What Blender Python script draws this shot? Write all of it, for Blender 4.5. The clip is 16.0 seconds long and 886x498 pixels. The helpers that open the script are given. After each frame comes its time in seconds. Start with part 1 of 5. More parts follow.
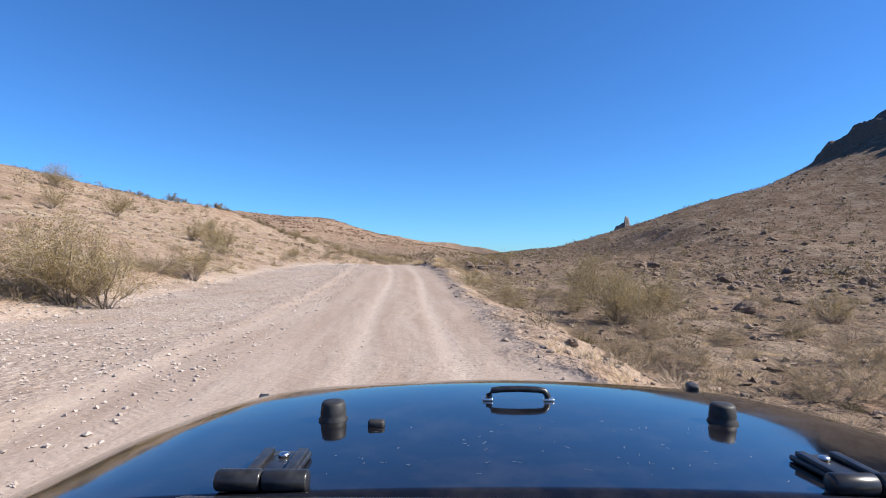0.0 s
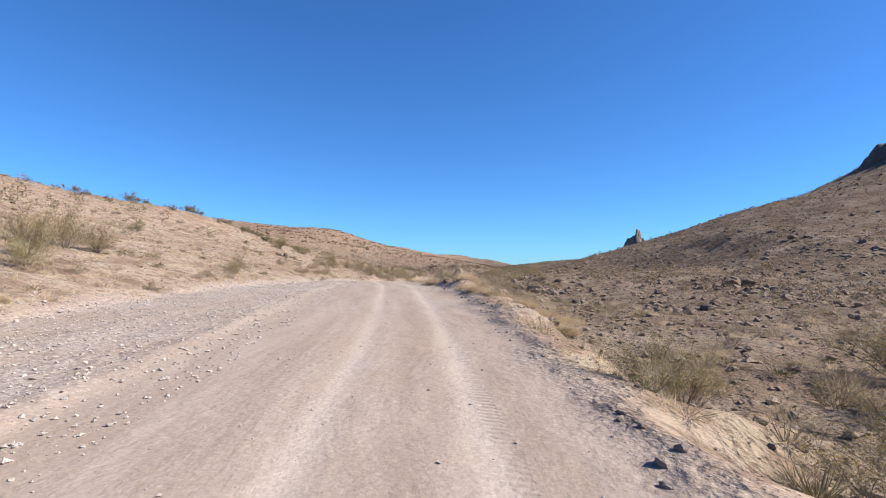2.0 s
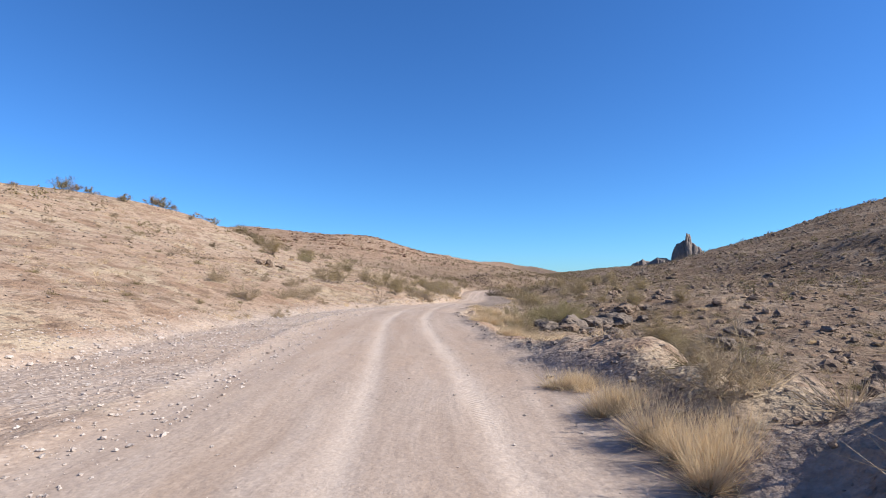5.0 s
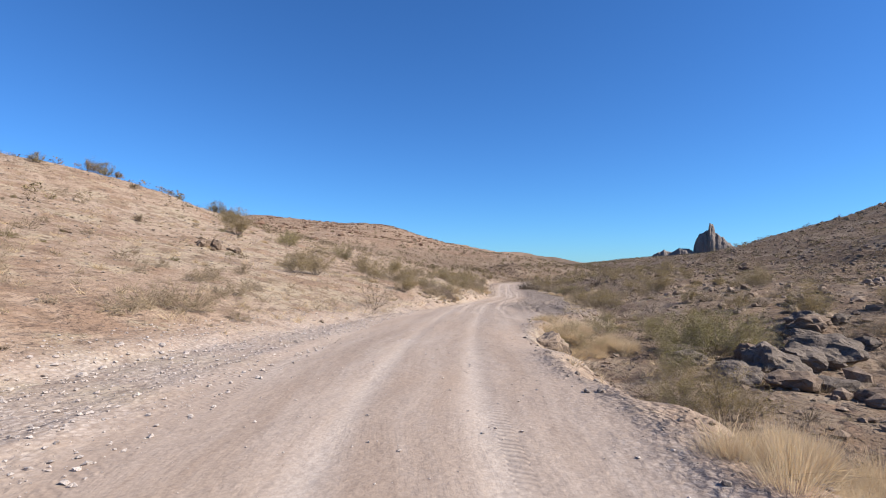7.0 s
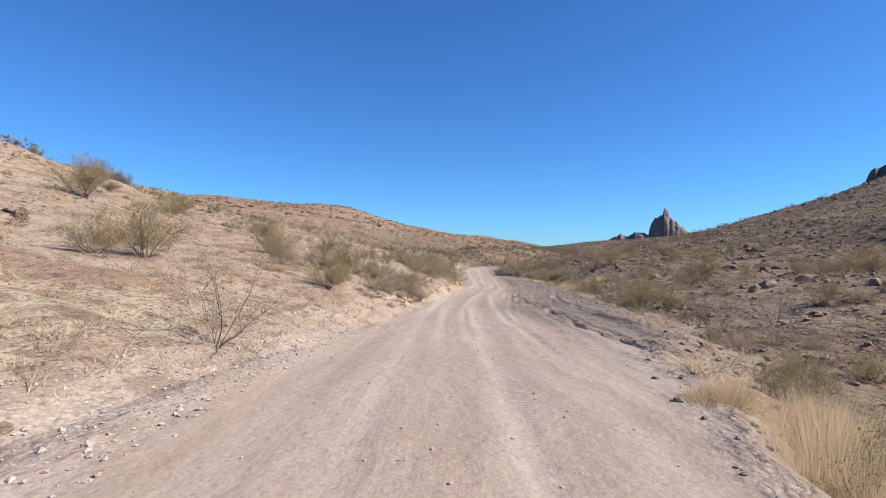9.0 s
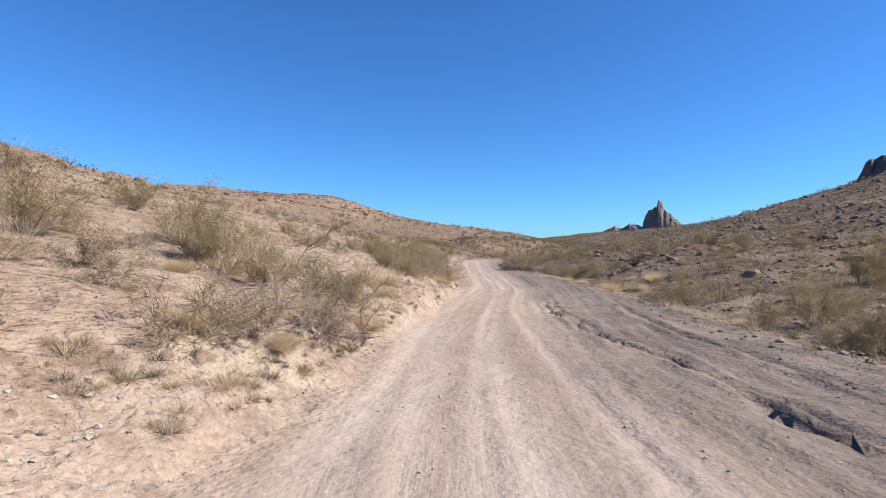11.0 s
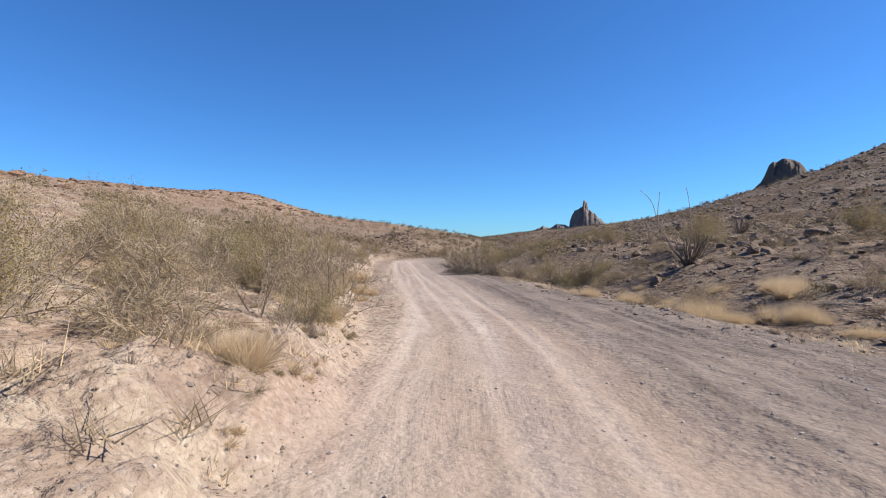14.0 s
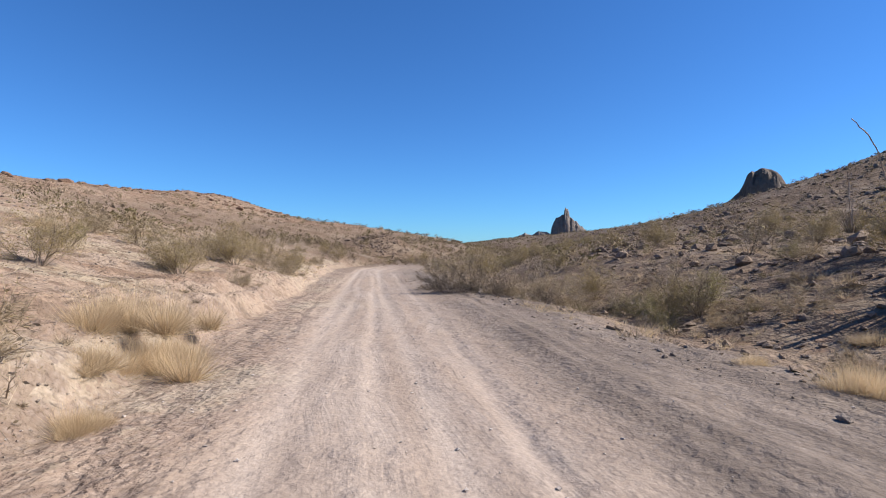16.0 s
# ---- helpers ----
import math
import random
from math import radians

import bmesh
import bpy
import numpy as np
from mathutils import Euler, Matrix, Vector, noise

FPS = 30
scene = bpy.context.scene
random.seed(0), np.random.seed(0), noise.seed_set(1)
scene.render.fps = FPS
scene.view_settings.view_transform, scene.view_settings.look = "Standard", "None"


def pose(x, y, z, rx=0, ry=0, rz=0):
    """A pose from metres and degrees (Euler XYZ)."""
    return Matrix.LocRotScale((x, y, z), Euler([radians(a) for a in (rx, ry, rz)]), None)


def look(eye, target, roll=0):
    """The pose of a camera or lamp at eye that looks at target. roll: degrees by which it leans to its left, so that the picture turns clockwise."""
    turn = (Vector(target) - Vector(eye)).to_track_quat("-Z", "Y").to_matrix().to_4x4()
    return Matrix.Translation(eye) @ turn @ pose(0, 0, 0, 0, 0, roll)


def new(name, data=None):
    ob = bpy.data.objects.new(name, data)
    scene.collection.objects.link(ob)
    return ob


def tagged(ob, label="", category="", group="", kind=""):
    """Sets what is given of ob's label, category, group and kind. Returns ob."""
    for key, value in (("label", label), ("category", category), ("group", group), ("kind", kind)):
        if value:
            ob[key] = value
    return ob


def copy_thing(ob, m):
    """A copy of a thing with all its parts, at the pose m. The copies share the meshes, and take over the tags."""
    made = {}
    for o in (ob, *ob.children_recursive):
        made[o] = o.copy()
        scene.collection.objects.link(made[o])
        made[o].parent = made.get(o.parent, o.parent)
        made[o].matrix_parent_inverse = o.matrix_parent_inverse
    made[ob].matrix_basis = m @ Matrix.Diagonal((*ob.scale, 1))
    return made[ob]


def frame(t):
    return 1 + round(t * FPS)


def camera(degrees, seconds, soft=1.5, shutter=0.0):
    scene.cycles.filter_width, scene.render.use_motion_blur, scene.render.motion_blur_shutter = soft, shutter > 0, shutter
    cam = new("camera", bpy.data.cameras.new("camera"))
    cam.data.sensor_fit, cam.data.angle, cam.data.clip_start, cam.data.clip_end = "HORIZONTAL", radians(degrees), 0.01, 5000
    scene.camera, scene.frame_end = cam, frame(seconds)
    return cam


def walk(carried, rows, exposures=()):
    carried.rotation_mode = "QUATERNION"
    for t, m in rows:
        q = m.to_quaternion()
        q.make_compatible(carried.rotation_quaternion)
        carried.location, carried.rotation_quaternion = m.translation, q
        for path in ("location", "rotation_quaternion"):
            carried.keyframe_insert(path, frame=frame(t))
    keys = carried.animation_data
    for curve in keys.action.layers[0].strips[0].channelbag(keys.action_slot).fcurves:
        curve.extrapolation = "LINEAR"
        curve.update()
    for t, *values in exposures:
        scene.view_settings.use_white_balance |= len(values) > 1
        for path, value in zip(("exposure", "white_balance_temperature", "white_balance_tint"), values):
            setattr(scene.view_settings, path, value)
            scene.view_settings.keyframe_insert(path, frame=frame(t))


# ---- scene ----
cam = camera(80.0, 16.0, soft=1.0)
# seconds, eye x y z, yaw to the left, pitch up, roll
PATH = [
    (0.0, -0.000, 0.000, 1.600, 0.00, 0.80, 0.39),
    (0.5, -0.296, 4.818, 1.592, 0.17, 1.08, 0.50),
    (1.0, -0.599, 9.605, 1.595, 0.40, 1.36, 0.55),
    (1.5, -0.904, 14.377, 1.627, 0.65, 1.77, 0.52),
    (2.0, -1.213, 19.116, 1.697, 0.95, 2.15, 0.54),
    (2.5, -1.546, 23.813, 1.806, 1.26, 2.55, 0.52),
    (3.0, -1.916, 28.378, 1.935, 1.72, 2.84, 0.56),
    (3.5, -2.367, 32.845, 2.075, 2.48, 3.01, 0.49),
    (4.0, -2.885, 37.307, 2.213, 3.50, 3.19, 0.35),
    (4.5, -3.430, 41.880, 2.287, 4.48, 3.16, 0.25),
    (5.0, -3.998, 46.511, 2.296, 5.34, 2.94, 0.20),
    (5.5, -4.596, 51.099, 2.264, 6.06, 2.63, 0.20),
    (6.0, -5.231, 55.542, 2.211, 6.63, 2.31, 0.22),
    (6.5, -5.908, 59.742, 2.161, 7.04, 2.09, 0.26),
    (7.0, -6.619, 63.638, 2.123, 7.18, 1.92, 0.27),
    (7.5, -7.276, 67.333, 2.075, 6.69, 1.48, 0.18),
    (8.0, -7.768, 70.954, 2.010, 5.61, 1.05, 0.23),
    (8.5, -8.105, 74.610, 1.932, 4.26, 0.59, 0.28),
    (9.0, -8.348, 78.256, 1.843, 2.92, 0.17, 0.29),
    (9.5, -8.512, 81.962, 1.739, 2.26, -0.17, 0.30),
    (10.0, -8.620, 85.695, 1.621, 2.17, -0.41, 0.30),
    (10.5, -8.697, 89.387, 1.494, 2.27, -0.56, 0.26),
    (11.0, -8.769, 92.969, 1.361, 2.23, -0.63, 0.16),
    (11.5, -8.865, 96.371, 1.227, 1.67, -0.62, -0.01),
    (12.0, -8.977, 99.583, 1.095, 0.44, -0.61, -0.33),
    (12.5, -8.989, 102.767, 0.975, -1.00, -0.78, -0.73),
    (13.0, -8.856, 105.898, 0.861, -2.39, -0.79, -0.68),
    (13.5, -8.671, 109.060, 0.742, -3.81, -0.76, -0.59),
    (14.0, -8.371, 112.357, 0.607, -5.14, -0.54, -0.43),
    (14.5, -7.977, 115.711, 0.494, -6.29, -0.42, -0.27),
    (15.0, -7.573, 119.024, 0.411, -6.98, -0.17, -0.19),
    (15.5, -7.200, 122.307, 0.352, -7.29, 0.01, -0.25),
    (16.0, -6.895, 125.515, 0.315, -7.13, 0.15, -0.03),
]


def eye_pose(x, y, z, yaw, pitch, roll):
    a, b = radians(yaw), radians(pitch)
    way = Vector((-math.sin(a) * math.cos(b), math.cos(a) * math.cos(b), math.sin(b)))
    return look((x, y, z), Vector((x, y, z)) + way * 2, roll)


walk(cam, [(row[0], eye_pose(*row[1:])) for row in PATH], [(0.0, 1.0), (4.0, 1.0), (7.0, 0.87), (9.0, 0.9), (11.5, 0.97), (13.5, 0.9), (16.0, 0.85)])

# ---- light ----
SUN_AZ, SUN_EL = 95.0, 38.0  # degrees clockwise from the road's direction (+y), and above the horizon
world = bpy.data.worlds.new("world")
scene.world = world
world.use_nodes = True
sky = world.node_tree.nodes.new("ShaderNodeTexSky")
sky.sky_type, sky.sun_disc = "NISHITA", False
sky.sun_elevation, sky.sun_rotation = radians(SUN_EL), radians(SUN_AZ)
sky.altitude, sky.air_density, sky.dust_density, sky.ozone_density = 900, 1.0, 0.1, 3.0
back = world.node_tree.nodes["Background"]
back.inputs["Strength"].default_value = 0.058
deep = world.node_tree.nodes.new("ShaderNodeMix")
deep.data_type, deep.blend_type = "RGBA", "MULTIPLY"
deep.inputs[0].default_value, deep.inputs[7].default_value = 1.0, (0.45, 0.92, 1.48, 1)  # the clear blue of dry desert air
world.node_tree.links.new(sky.outputs[0], deep.inputs[6])
world.node_tree.links.new(deep.outputs[2], back.inputs["Color"])
sun = new("sun", bpy.data.lights.new("sun", "SUN"))
sun.data.energy, sun.data.angle, sun.data.color = 5.0, radians(0.53), (1.0, 0.93, 0.84)
sun_way = Vector((math.sin(radians(SUN_AZ)) * math.cos(radians(SUN_EL)), math.cos(radians(SUN_AZ)) * math.cos(radians(SUN_EL)), math.sin(radians(SUN_EL))))
sun.matrix_world = look(sun_way * 300, (0, 0, 0))

# ---- materials ----
def material(name, rough=0.9, metal=0.0, spec=0.3):
    m = bpy.data.materials.new(name)
    m.use_nodes = True
    b = m.node_tree.nodes["Principled BSDF"]
    b.inputs["Roughness"].default_value, b.inputs["Metallic"].default_value = rough, metal
    b.inputs["Specular IOR Level"].default_value = spec
    return m, m.node_tree.nodes, m.node_tree.links, b


def noise_node(nodes, links, vec, scale, detail=4.0, rough=0.6, dist=0.0):
    n = nodes.new("ShaderNodeTexNoise")
    n.inputs["Scale"].default_value, n.inputs["Detail"].default_value = scale, detail
    n.inputs["Roughness"].default_value, n.inputs["Distortion"].default_value = rough, dist
    links.new(vec, n.inputs["Vector"])
    return n.outputs["Fac"]


def remap(nodes, links, fac, lo, hi, a=0.0, b=1.0):
    n = nodes.new("ShaderNodeMapRange")
    n.inputs[1].default_value, n.inputs[2].default_value, n.inputs[3].default_value, n.inputs[4].default_value = lo, hi, a, b
    links.new(fac, n.inputs[0])
    return n.outputs[0]


def mix(nodes, links, fac, a, b, mode="MIX"):
    n = nodes.new("ShaderNodeMix")
    n.data_type, n.blend_type = "RGBA", mode
    for sock, v in ((n.inputs[0], fac), (n.inputs[6], a), (n.inputs[7], b)):
        if isinstance(v, bpy.types.NodeSocket):
            links.new(v, sock)
        elif isinstance(v, (int, float)):
            sock.default_value = v
        else:
            sock.default_value = (*v, 1)
    return n.outputs[2]


def bump(nodes, links, b, height, strength, distance, after=None):
    n = nodes.new("ShaderNodeBump")
    n.inputs["Strength"].default_value, n.inputs["Distance"].default_value = strength, distance
    links.new(height, n.inputs["Height"])
    if after:
        links.new(after, n.inputs["Normal"])
    links.new(n.outputs[0], b.inputs["Normal"])
    return n.outputs[0]


def place_vec(nodes, sx=1.0, sy=1.0, sz=1.0, links=None):
    g = nodes.new("ShaderNodeNewGeometry")
    m = nodes.new("ShaderNodeMapping")
    m.inputs["Scale"].default_value = (sx, sy, sz)
    links.new(g.outputs["Position"], m.inputs["Vector"])
    return m.outputs[0]


def voronoi(nodes, links, vec, scale, feature="F1"):
    n = nodes.new("ShaderNodeTexVoronoi")
    n.feature = feature
    n.inputs["Scale"].default_value = scale
    links.new(vec, n.inputs["Vector"])
    return n


def ground_material():
    m, N, L, b = material("desert_ground", 0.95, 0, 0.12)
    p = place_vec(N, links=L)

    def attr(name):
        a = N.new("ShaderNodeAttribute")
        a.attribute_name = name
        return a.outputs["Fac"]

    def math_node(op, a, c):
        n = N.new("ShaderNodeMath")
        n.operation = op
        for k, v in enumerate((a, c)):
            if isinstance(v, (int, float)):
                n.inputs[k].default_value = v
            else:
                L.new(v, n.inputs[k])
        return n.outputs[0]

    split, join = N.new("ShaderNodeSeparateXYZ"), N.new("ShaderNodeCombineXYZ")
    L.new(p, split.inputs[0])
    wander = math_node("MULTIPLY", noise_node(N, L, p, 0.07, 3), 3.0)
    L.new(math_node("ADD", attr("across"), wander), join.inputs[0])
    L.new(math_node("MULTIPLY", split.outputs[1], 0.075), join.inputs[1])
    streak = join.outputs[0]
    lane_a, rocky_a = attr("lane"), attr("rocky")
    big, mid, small, grain = (noise_node(N, L, p, s, d) for s, d in ((0.06, 4), (0.45, 6), (3.2, 6), (24.0, 5)))
    sand = mix(N, L, remap(N, L, big, 0.35, 0.65), (0.60, 0.45, 0.34), (0.67, 0.55, 0.435))
    sand = mix(N, L, remap(N, L, mid, 0.50, 0.60, 0, 0.85), sand, (0.45, 0.305, 0.215))
    sand = mix(N, L, remap(N, L, noise_node(N, L, p, 0.23, 5), 0.52, 0.60, 0, 0.8), sand, (0.68, 0.58, 0.43))
    sand = mix(N, L, remap(N, L, noise_node(N, L, p, 1.3, 7, 0.75), 0.52, 0.60, 0, 0.7), sand, (0.36, 0.25, 0.18))
    rocky = mix(N, L, remap(N, L, mid, 0.38, 0.6), (0.50, 0.365, 0.255), (0.31, 0.215, 0.145))
    rocky = mix(N, L, remap(N, L, noise_node(N, L, p, 0.16, 5), 0.48, 0.58, 0, 0.85), rocky, (0.64, 0.51, 0.385))
    rocky = mix(N, L, 1.0, rocky, (0.61, 0.625, 0.645), "MULTIPLY")
    ledge = noise_node(N, L, place_vec(N, 0.10, 0.10, 0.9, links=L), 1.0, 6, 0.7)
    rocky = mix(N, L, remap(N, L, ledge, 0.5, 0.62, 0, 0.8), rocky, (0.17, 0.12, 0.085))
    # thin darker crusts that follow the slope, and straw-coloured litter
    crust = noise_node(N, L, place_vec(N, 0.5, 0.16, 2.2, links=L), 1.0, 7, 0.72)
    sand = mix(N, L, remap(N, L, crust, 0.52, 0.6, 0, 0.65), sand, (0.37, 0.27, 0.20))
    sand = mix(N, L, remap(N, L, noise_node(N, L, p, 0.8, 7, 0.8), 0.56, 0.64, 0, 0.6), sand, (0.60, 0.52, 0.36))
    base = mix(N, L, rocky_a, sand, rocky)
    red = mix(N, L, remap(N, L, noise_node(N, L, p, 0.12, 6), 0.35, 0.65), (0.53, 0.325, 0.22), (0.67, 0.49, 0.35))
    bands = noise_node(N, L, place_vec(N, 0.06, 0.06, 0.75, links=L), 1.0, 7, 0.75)
    red = mix(N, L, remap(N, L, bands, 0.48, 0.60, 0, 0.75), red, (0.72, 0.555, 0.415))
    red = mix(N, L, remap(N, L, noise_node(N, L, place_vec(N, 0.22, 0.22, 0.5, links=L), 1.0, 8, 0.78), 0.50, 0.60, 0, 0.65), red, (0.24, 0.145, 0.095))
    base = mix(N, L, attr("red"), base, red)
    # stones lying in the soil, at two sizes
    for scale, share, tone in ((0.8, 0.30, (0.20, 0.14, 0.10)), (2.2, 0.40, (0.19, 0.13, 0.095)), (7.0, 0.46, (0.22, 0.155, 0.115))):
        v = voronoi(N, L, p, scale)
        c = N.new("ShaderNodeSeparateColor")
        L.new(v.outputs["Color"], c.inputs[0])
        chosen = math_node("LESS_THAN", c.outputs[0], share)
        core = remap(N, L, v.outputs["Distance"], 0.28, 0.40, 1.0, 0.0)
        amount = math_node("MULTIPLY", math_node("MULTIPLY", chosen, core), remap(N, L, rocky_a, 0, 1, 0.7, 0.9))
        base = mix(N, L, amount, base, mix(N, L, c.outputs[1], tone, tuple(2.0 * t for t in tone)))
    # pale crushed gravel on the verge
    stones = voronoi(N, L, p, 13.0)
    tint = N.new("ShaderNodeSeparateColor")
    L.new(stones.outputs["Color"], tint.inputs[0])
    grav = mix(N, L, tint.outputs[0], (0.60, 0.52, 0.465), (0.92, 0.83, 0.76))
    grav = mix(N, L, remap(N, L, stones.outputs["Distance"], 0.3, 0.75), grav, (0.53, 0.445, 0.385))
    gfac = math_node("MULTIPLY", attr("gravel"), remap(N, L, mid, 0.35, 0.6, 0.35, 1.0))
    base = mix(N, L, gfac, base, grav)
    # compacted lane with streaks along it
    line, fine = noise_node(N, L, streak, 1.5, 5, 0.65), noise_node(N, L, streak, 6.5, 6, 0.72)
    lane = mix(N, L, remap(N, L, line, 0.38, 0.62), (0.52, 0.42, 0.35), (0.66, 0.565, 0.495))
    lane = mix(N, L, math_node("MULTIPLY", remap(N, L, fine, 0.5, 0.66, 0.0, 0.6), remap(N, L, mid, 0.4, 0.62, 0.15, 1.0)), lane, (0.43, 0.335, 0.27))
    lane = mix(N, L, remap(N, L, big, 0.45, 0.6, 0.0, 0.45), lane, (0.58, 0.435, 0.33))
    lane = mix(N, L, remap(N, L, attr("track"), 0, 1, 0.0, 0.85), lane, (0.80, 0.70, 0.62))
    base = mix(N, L, lane_a, base, lane)
    # churned grey soil beside the lane
    churn = mix(N, L, remap(N, L, noise_node(N, L, streak, 2.2, 6, 0.7), 0.4, 0.6), (0.23, 0.192, 0.167), (0.38, 0.322, 0.283))
    churn = mix(N, L, remap(N, L, noise_node(N, L, p, 5.0, 5, 0.7), 0.52, 0.62, 0, 0.6), churn, (0.24, 0.195, 0.165))
    base = mix(N, L, math_node("MULTIPLY", attr("loose"), remap(N, L, mid, 0.3, 0.55, 0.55, 1.0)), base, churn)
    base = mix(N, L, remap(N, L, grain, 0.35, 0.65, 0.0, 0.5), base, mix(N, L, 0.5, base, (0.16, 0.11, 0.08)))
    base = mix(N, L, 1.0, base, (0.555, 0.535, 0.515), "MULTIPLY")
    L.new(base, b.inputs["Base Color"])
    wide = bump(N, L, b, math_node("MULTIPLY", noise_node(N, L, p, 0.9, 4, 0.6), math_node("MULTIPLY", math_node("MULTIPLY", remap(N, L, lane_a, 0, 1, 1.0, 0.04), remap(N, L, attr("gravel"), 0, 1, 1.0, 0.3)), remap(N, L, rocky_a, 0, 1, 0.5, 1.3))), 0.9, 0.6)
    cleft = math_node("MULTIPLY", noise_node(N, L, place_vec(N, 0.16, 0.16, 0.10, links=L), 1.0, 7, 0.68), attr("red"))
    wide = bump(N, L, b, cleft, 1.0, 7.0, wide)
    calm = math_node("MULTIPLY", remap(N, L, lane_a, 0, 1, 1.0, 0.14), remap(N, L, attr("gravel"), 0, 1, 1.0, 0.45))
    n1 = bump(N, L, b, math_node("MULTIPLY", small, calm), 1.0, 0.2, wide)
    n2 = bump(N, L, b, math_node("MULTIPLY", stones.outputs["Distance"], calm), 0.6, 0.035, n1)
    ruts = math_node("MULTIPLY", lane_a, math_node("MULTIPLY", remap(N, L, split.outputs[1], 78, 100, 0.3, 0.65), remap(N, L, noise_node(N, L, p, 0.5, 4), 0.38, 0.6, 0.15, 1.0)))
    n2 = bump(N, L, b, math_node("MULTIPLY", line, ruts), 0.8, 0.10, n2)
    n2 = bump(N, L, b, math_node("MULTIPLY", noise_node(N, L, p, 7.0, 5, 0.7), lane_a), 0.5, 0.022, n2)
    n3 = bump(N, L, b, math_node("MULTIPLY", fine, ruts), 0.8, 0.034, n2)
    # tread marks pressed into the dust
    bars = math_node("SINE", math_node("ADD", math_node("MULTIPLY", split.outputs[1], 52.0), math_node("MULTIPLY", attr("across"), 30.0)), 0.0)
    press = None
    for o, half in ((-3.2, 0.13), (-2.75, 0.12), (0.8, 0.10)):
        near = remap(N, L, math_node("ABSOLUTE", math_node("ADD", attr("across"), -o), 0.0), half * 0.8, half, 1.0, 0.0)
        press = near if press is None else math_node("MAXIMUM", press, near)
    press = math_node("MULTIPLY", press, math_node("MULTIPLY", remap(N, L, noise_node(N, L, p, 0.5, 4), 0.46, 0.6), remap(N, L, split.outputs[1], 80, 92, 1.0, 0.0)))
    n4 = bump(N, L, b, math_node("MULTIPLY", bars, press), 0.35, 0.012, n3)
    bump(N, L, b, math_node("MULTIPLY", grain, remap(N, L, lane_a, 0, 1, 1.0, 0.35)), 0.55, 0.02, n4)
    return m


def rock_material(name, a, c, dark, scale=1.0, tone=0.57):
    a, c, dark = (tuple(tone * v for v in k) for k in (a, c, dark))
    m, N, L, b = material(name, 0.92, 0, 0.2)
    p = place_vec(N, links=L)
    info = N.new("ShaderNodeNewGeometry")
    col = mix(N, L, remap(N, L, noise_node(N, L, p, 1.2 * scale, 6), 0.35, 0.65), a, c)
    col = mix(N, L, remap(N, L, noise_node(N, L, p, 7.0 * scale, 6, 0.7), 0.5, 0.72), col, dark)
    col = mix(N, L, remap(N, L, info.outputs["Random Per Island"], 0, 1, 0.0, 0.55), col, dark)
    L.new(col, b.inputs["Base Color"])
    n1 = bump(N, L, b, noise_node(N, L, p, 4.0 * scale, 8, 0.7), 0.8, 0.12 / scale)
    v = voronoi(N, L, p, 3.0 * scale, "DISTANCE_TO_EDGE")
    bump(N, L, b, remap(N, L, v.outputs["Distance"], 0.0, 0.08), 0.3, 0.05 / scale, n1)
    return m


def plant_material(name, a, c, rough=0.8, through_light=0.0):
    a, c = (tuple(0.6 * v for v in k) for k in (a, c))
    m, N, L, b = material(name, rough, 0, 0.2)
    info, ob = N.new("ShaderNodeNewGeometry"), N.new("ShaderNodeObjectInfo")
    col = mix(N, L, info.outputs["Random Per Island"], a, c)
    col = mix(N, L, remap(N, L, ob.outputs["Random"], 0, 1, 0.0, 0.3), col, tuple(0.55 * v for v in a))
    L.new(col, b.inputs["Base Color"])
    if through_light:
        b.inputs["Subsurface Weight"].default_value = 0.0
        t, s = N.new("ShaderNodeBsdfTranslucent"), N.new("ShaderNodeMixShader")
        L.new(col, t.inputs["Color"])
        s.inputs[0].default_value = through_light
        L.new(b.outputs[0], s.inputs[1])
        L.new(t.outputs[0], s.inputs[2])
        L.new(s.outputs[0], N["Material Output"].inputs["Surface"])
    return m


GROUND = ground_material()
ROCK = rock_material("brown_rock", (0.40, 0.295, 0.215), (0.30, 0.215, 0.155), (0.17, 0.12, 0.09))
RED_ROCK = rock_material("red_rock", (0.47, 0.30, 0.20), (0.36, 0.22, 0.15), (0.18, 0.115, 0.08), 0.3)
TAN_ROCK = rock_material("tan_rock", (0.52, 0.40, 0.30), (0.40, 0.295, 0.215), (0.24, 0.17, 0.125))
CLOD = rock_material("earth_clod", (0.62, 0.52, 0.44), (0.50, 0.41, 0.34), (0.30, 0.235, 0.19), 3.0, 0.46)
PALE_ROCK = rock_material("pale_stone", (0.72, 0.64, 0.58), (0.58, 0.49, 0.43), (0.42, 0.355, 0.315), 3.0, 0.7)
# dark boulders, and the hilltop cliff with its shade put into the colour
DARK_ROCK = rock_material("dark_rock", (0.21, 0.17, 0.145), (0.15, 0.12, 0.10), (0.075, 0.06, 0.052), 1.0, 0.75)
GREY_ROCK = rock_material("grey_rock", (0.42, 0.34, 0.275), (0.30, 0.24, 0.195), (0.13, 0.10, 0.08), 1.0, 0.46)
BROWN_ROCK = rock_material("shaded_brown_rock", (0.30, 0.235, 0.19), (0.21, 0.165, 0.135), (0.10, 0.08, 0.068), 0.15, 0.62)
MOUND_ROCK = rock_material("mound_rock", (0.25, 0.185, 0.145), (0.17, 0.125, 0.10), (0.09, 0.07, 0.057), 1.0, 1.0)
FAR_ROCK = rock_material("far_rock", (0.46, 0.385, 0.335), (0.34, 0.28, 0.245), (0.18, 0.15, 0.135), 0.07, 0.54)
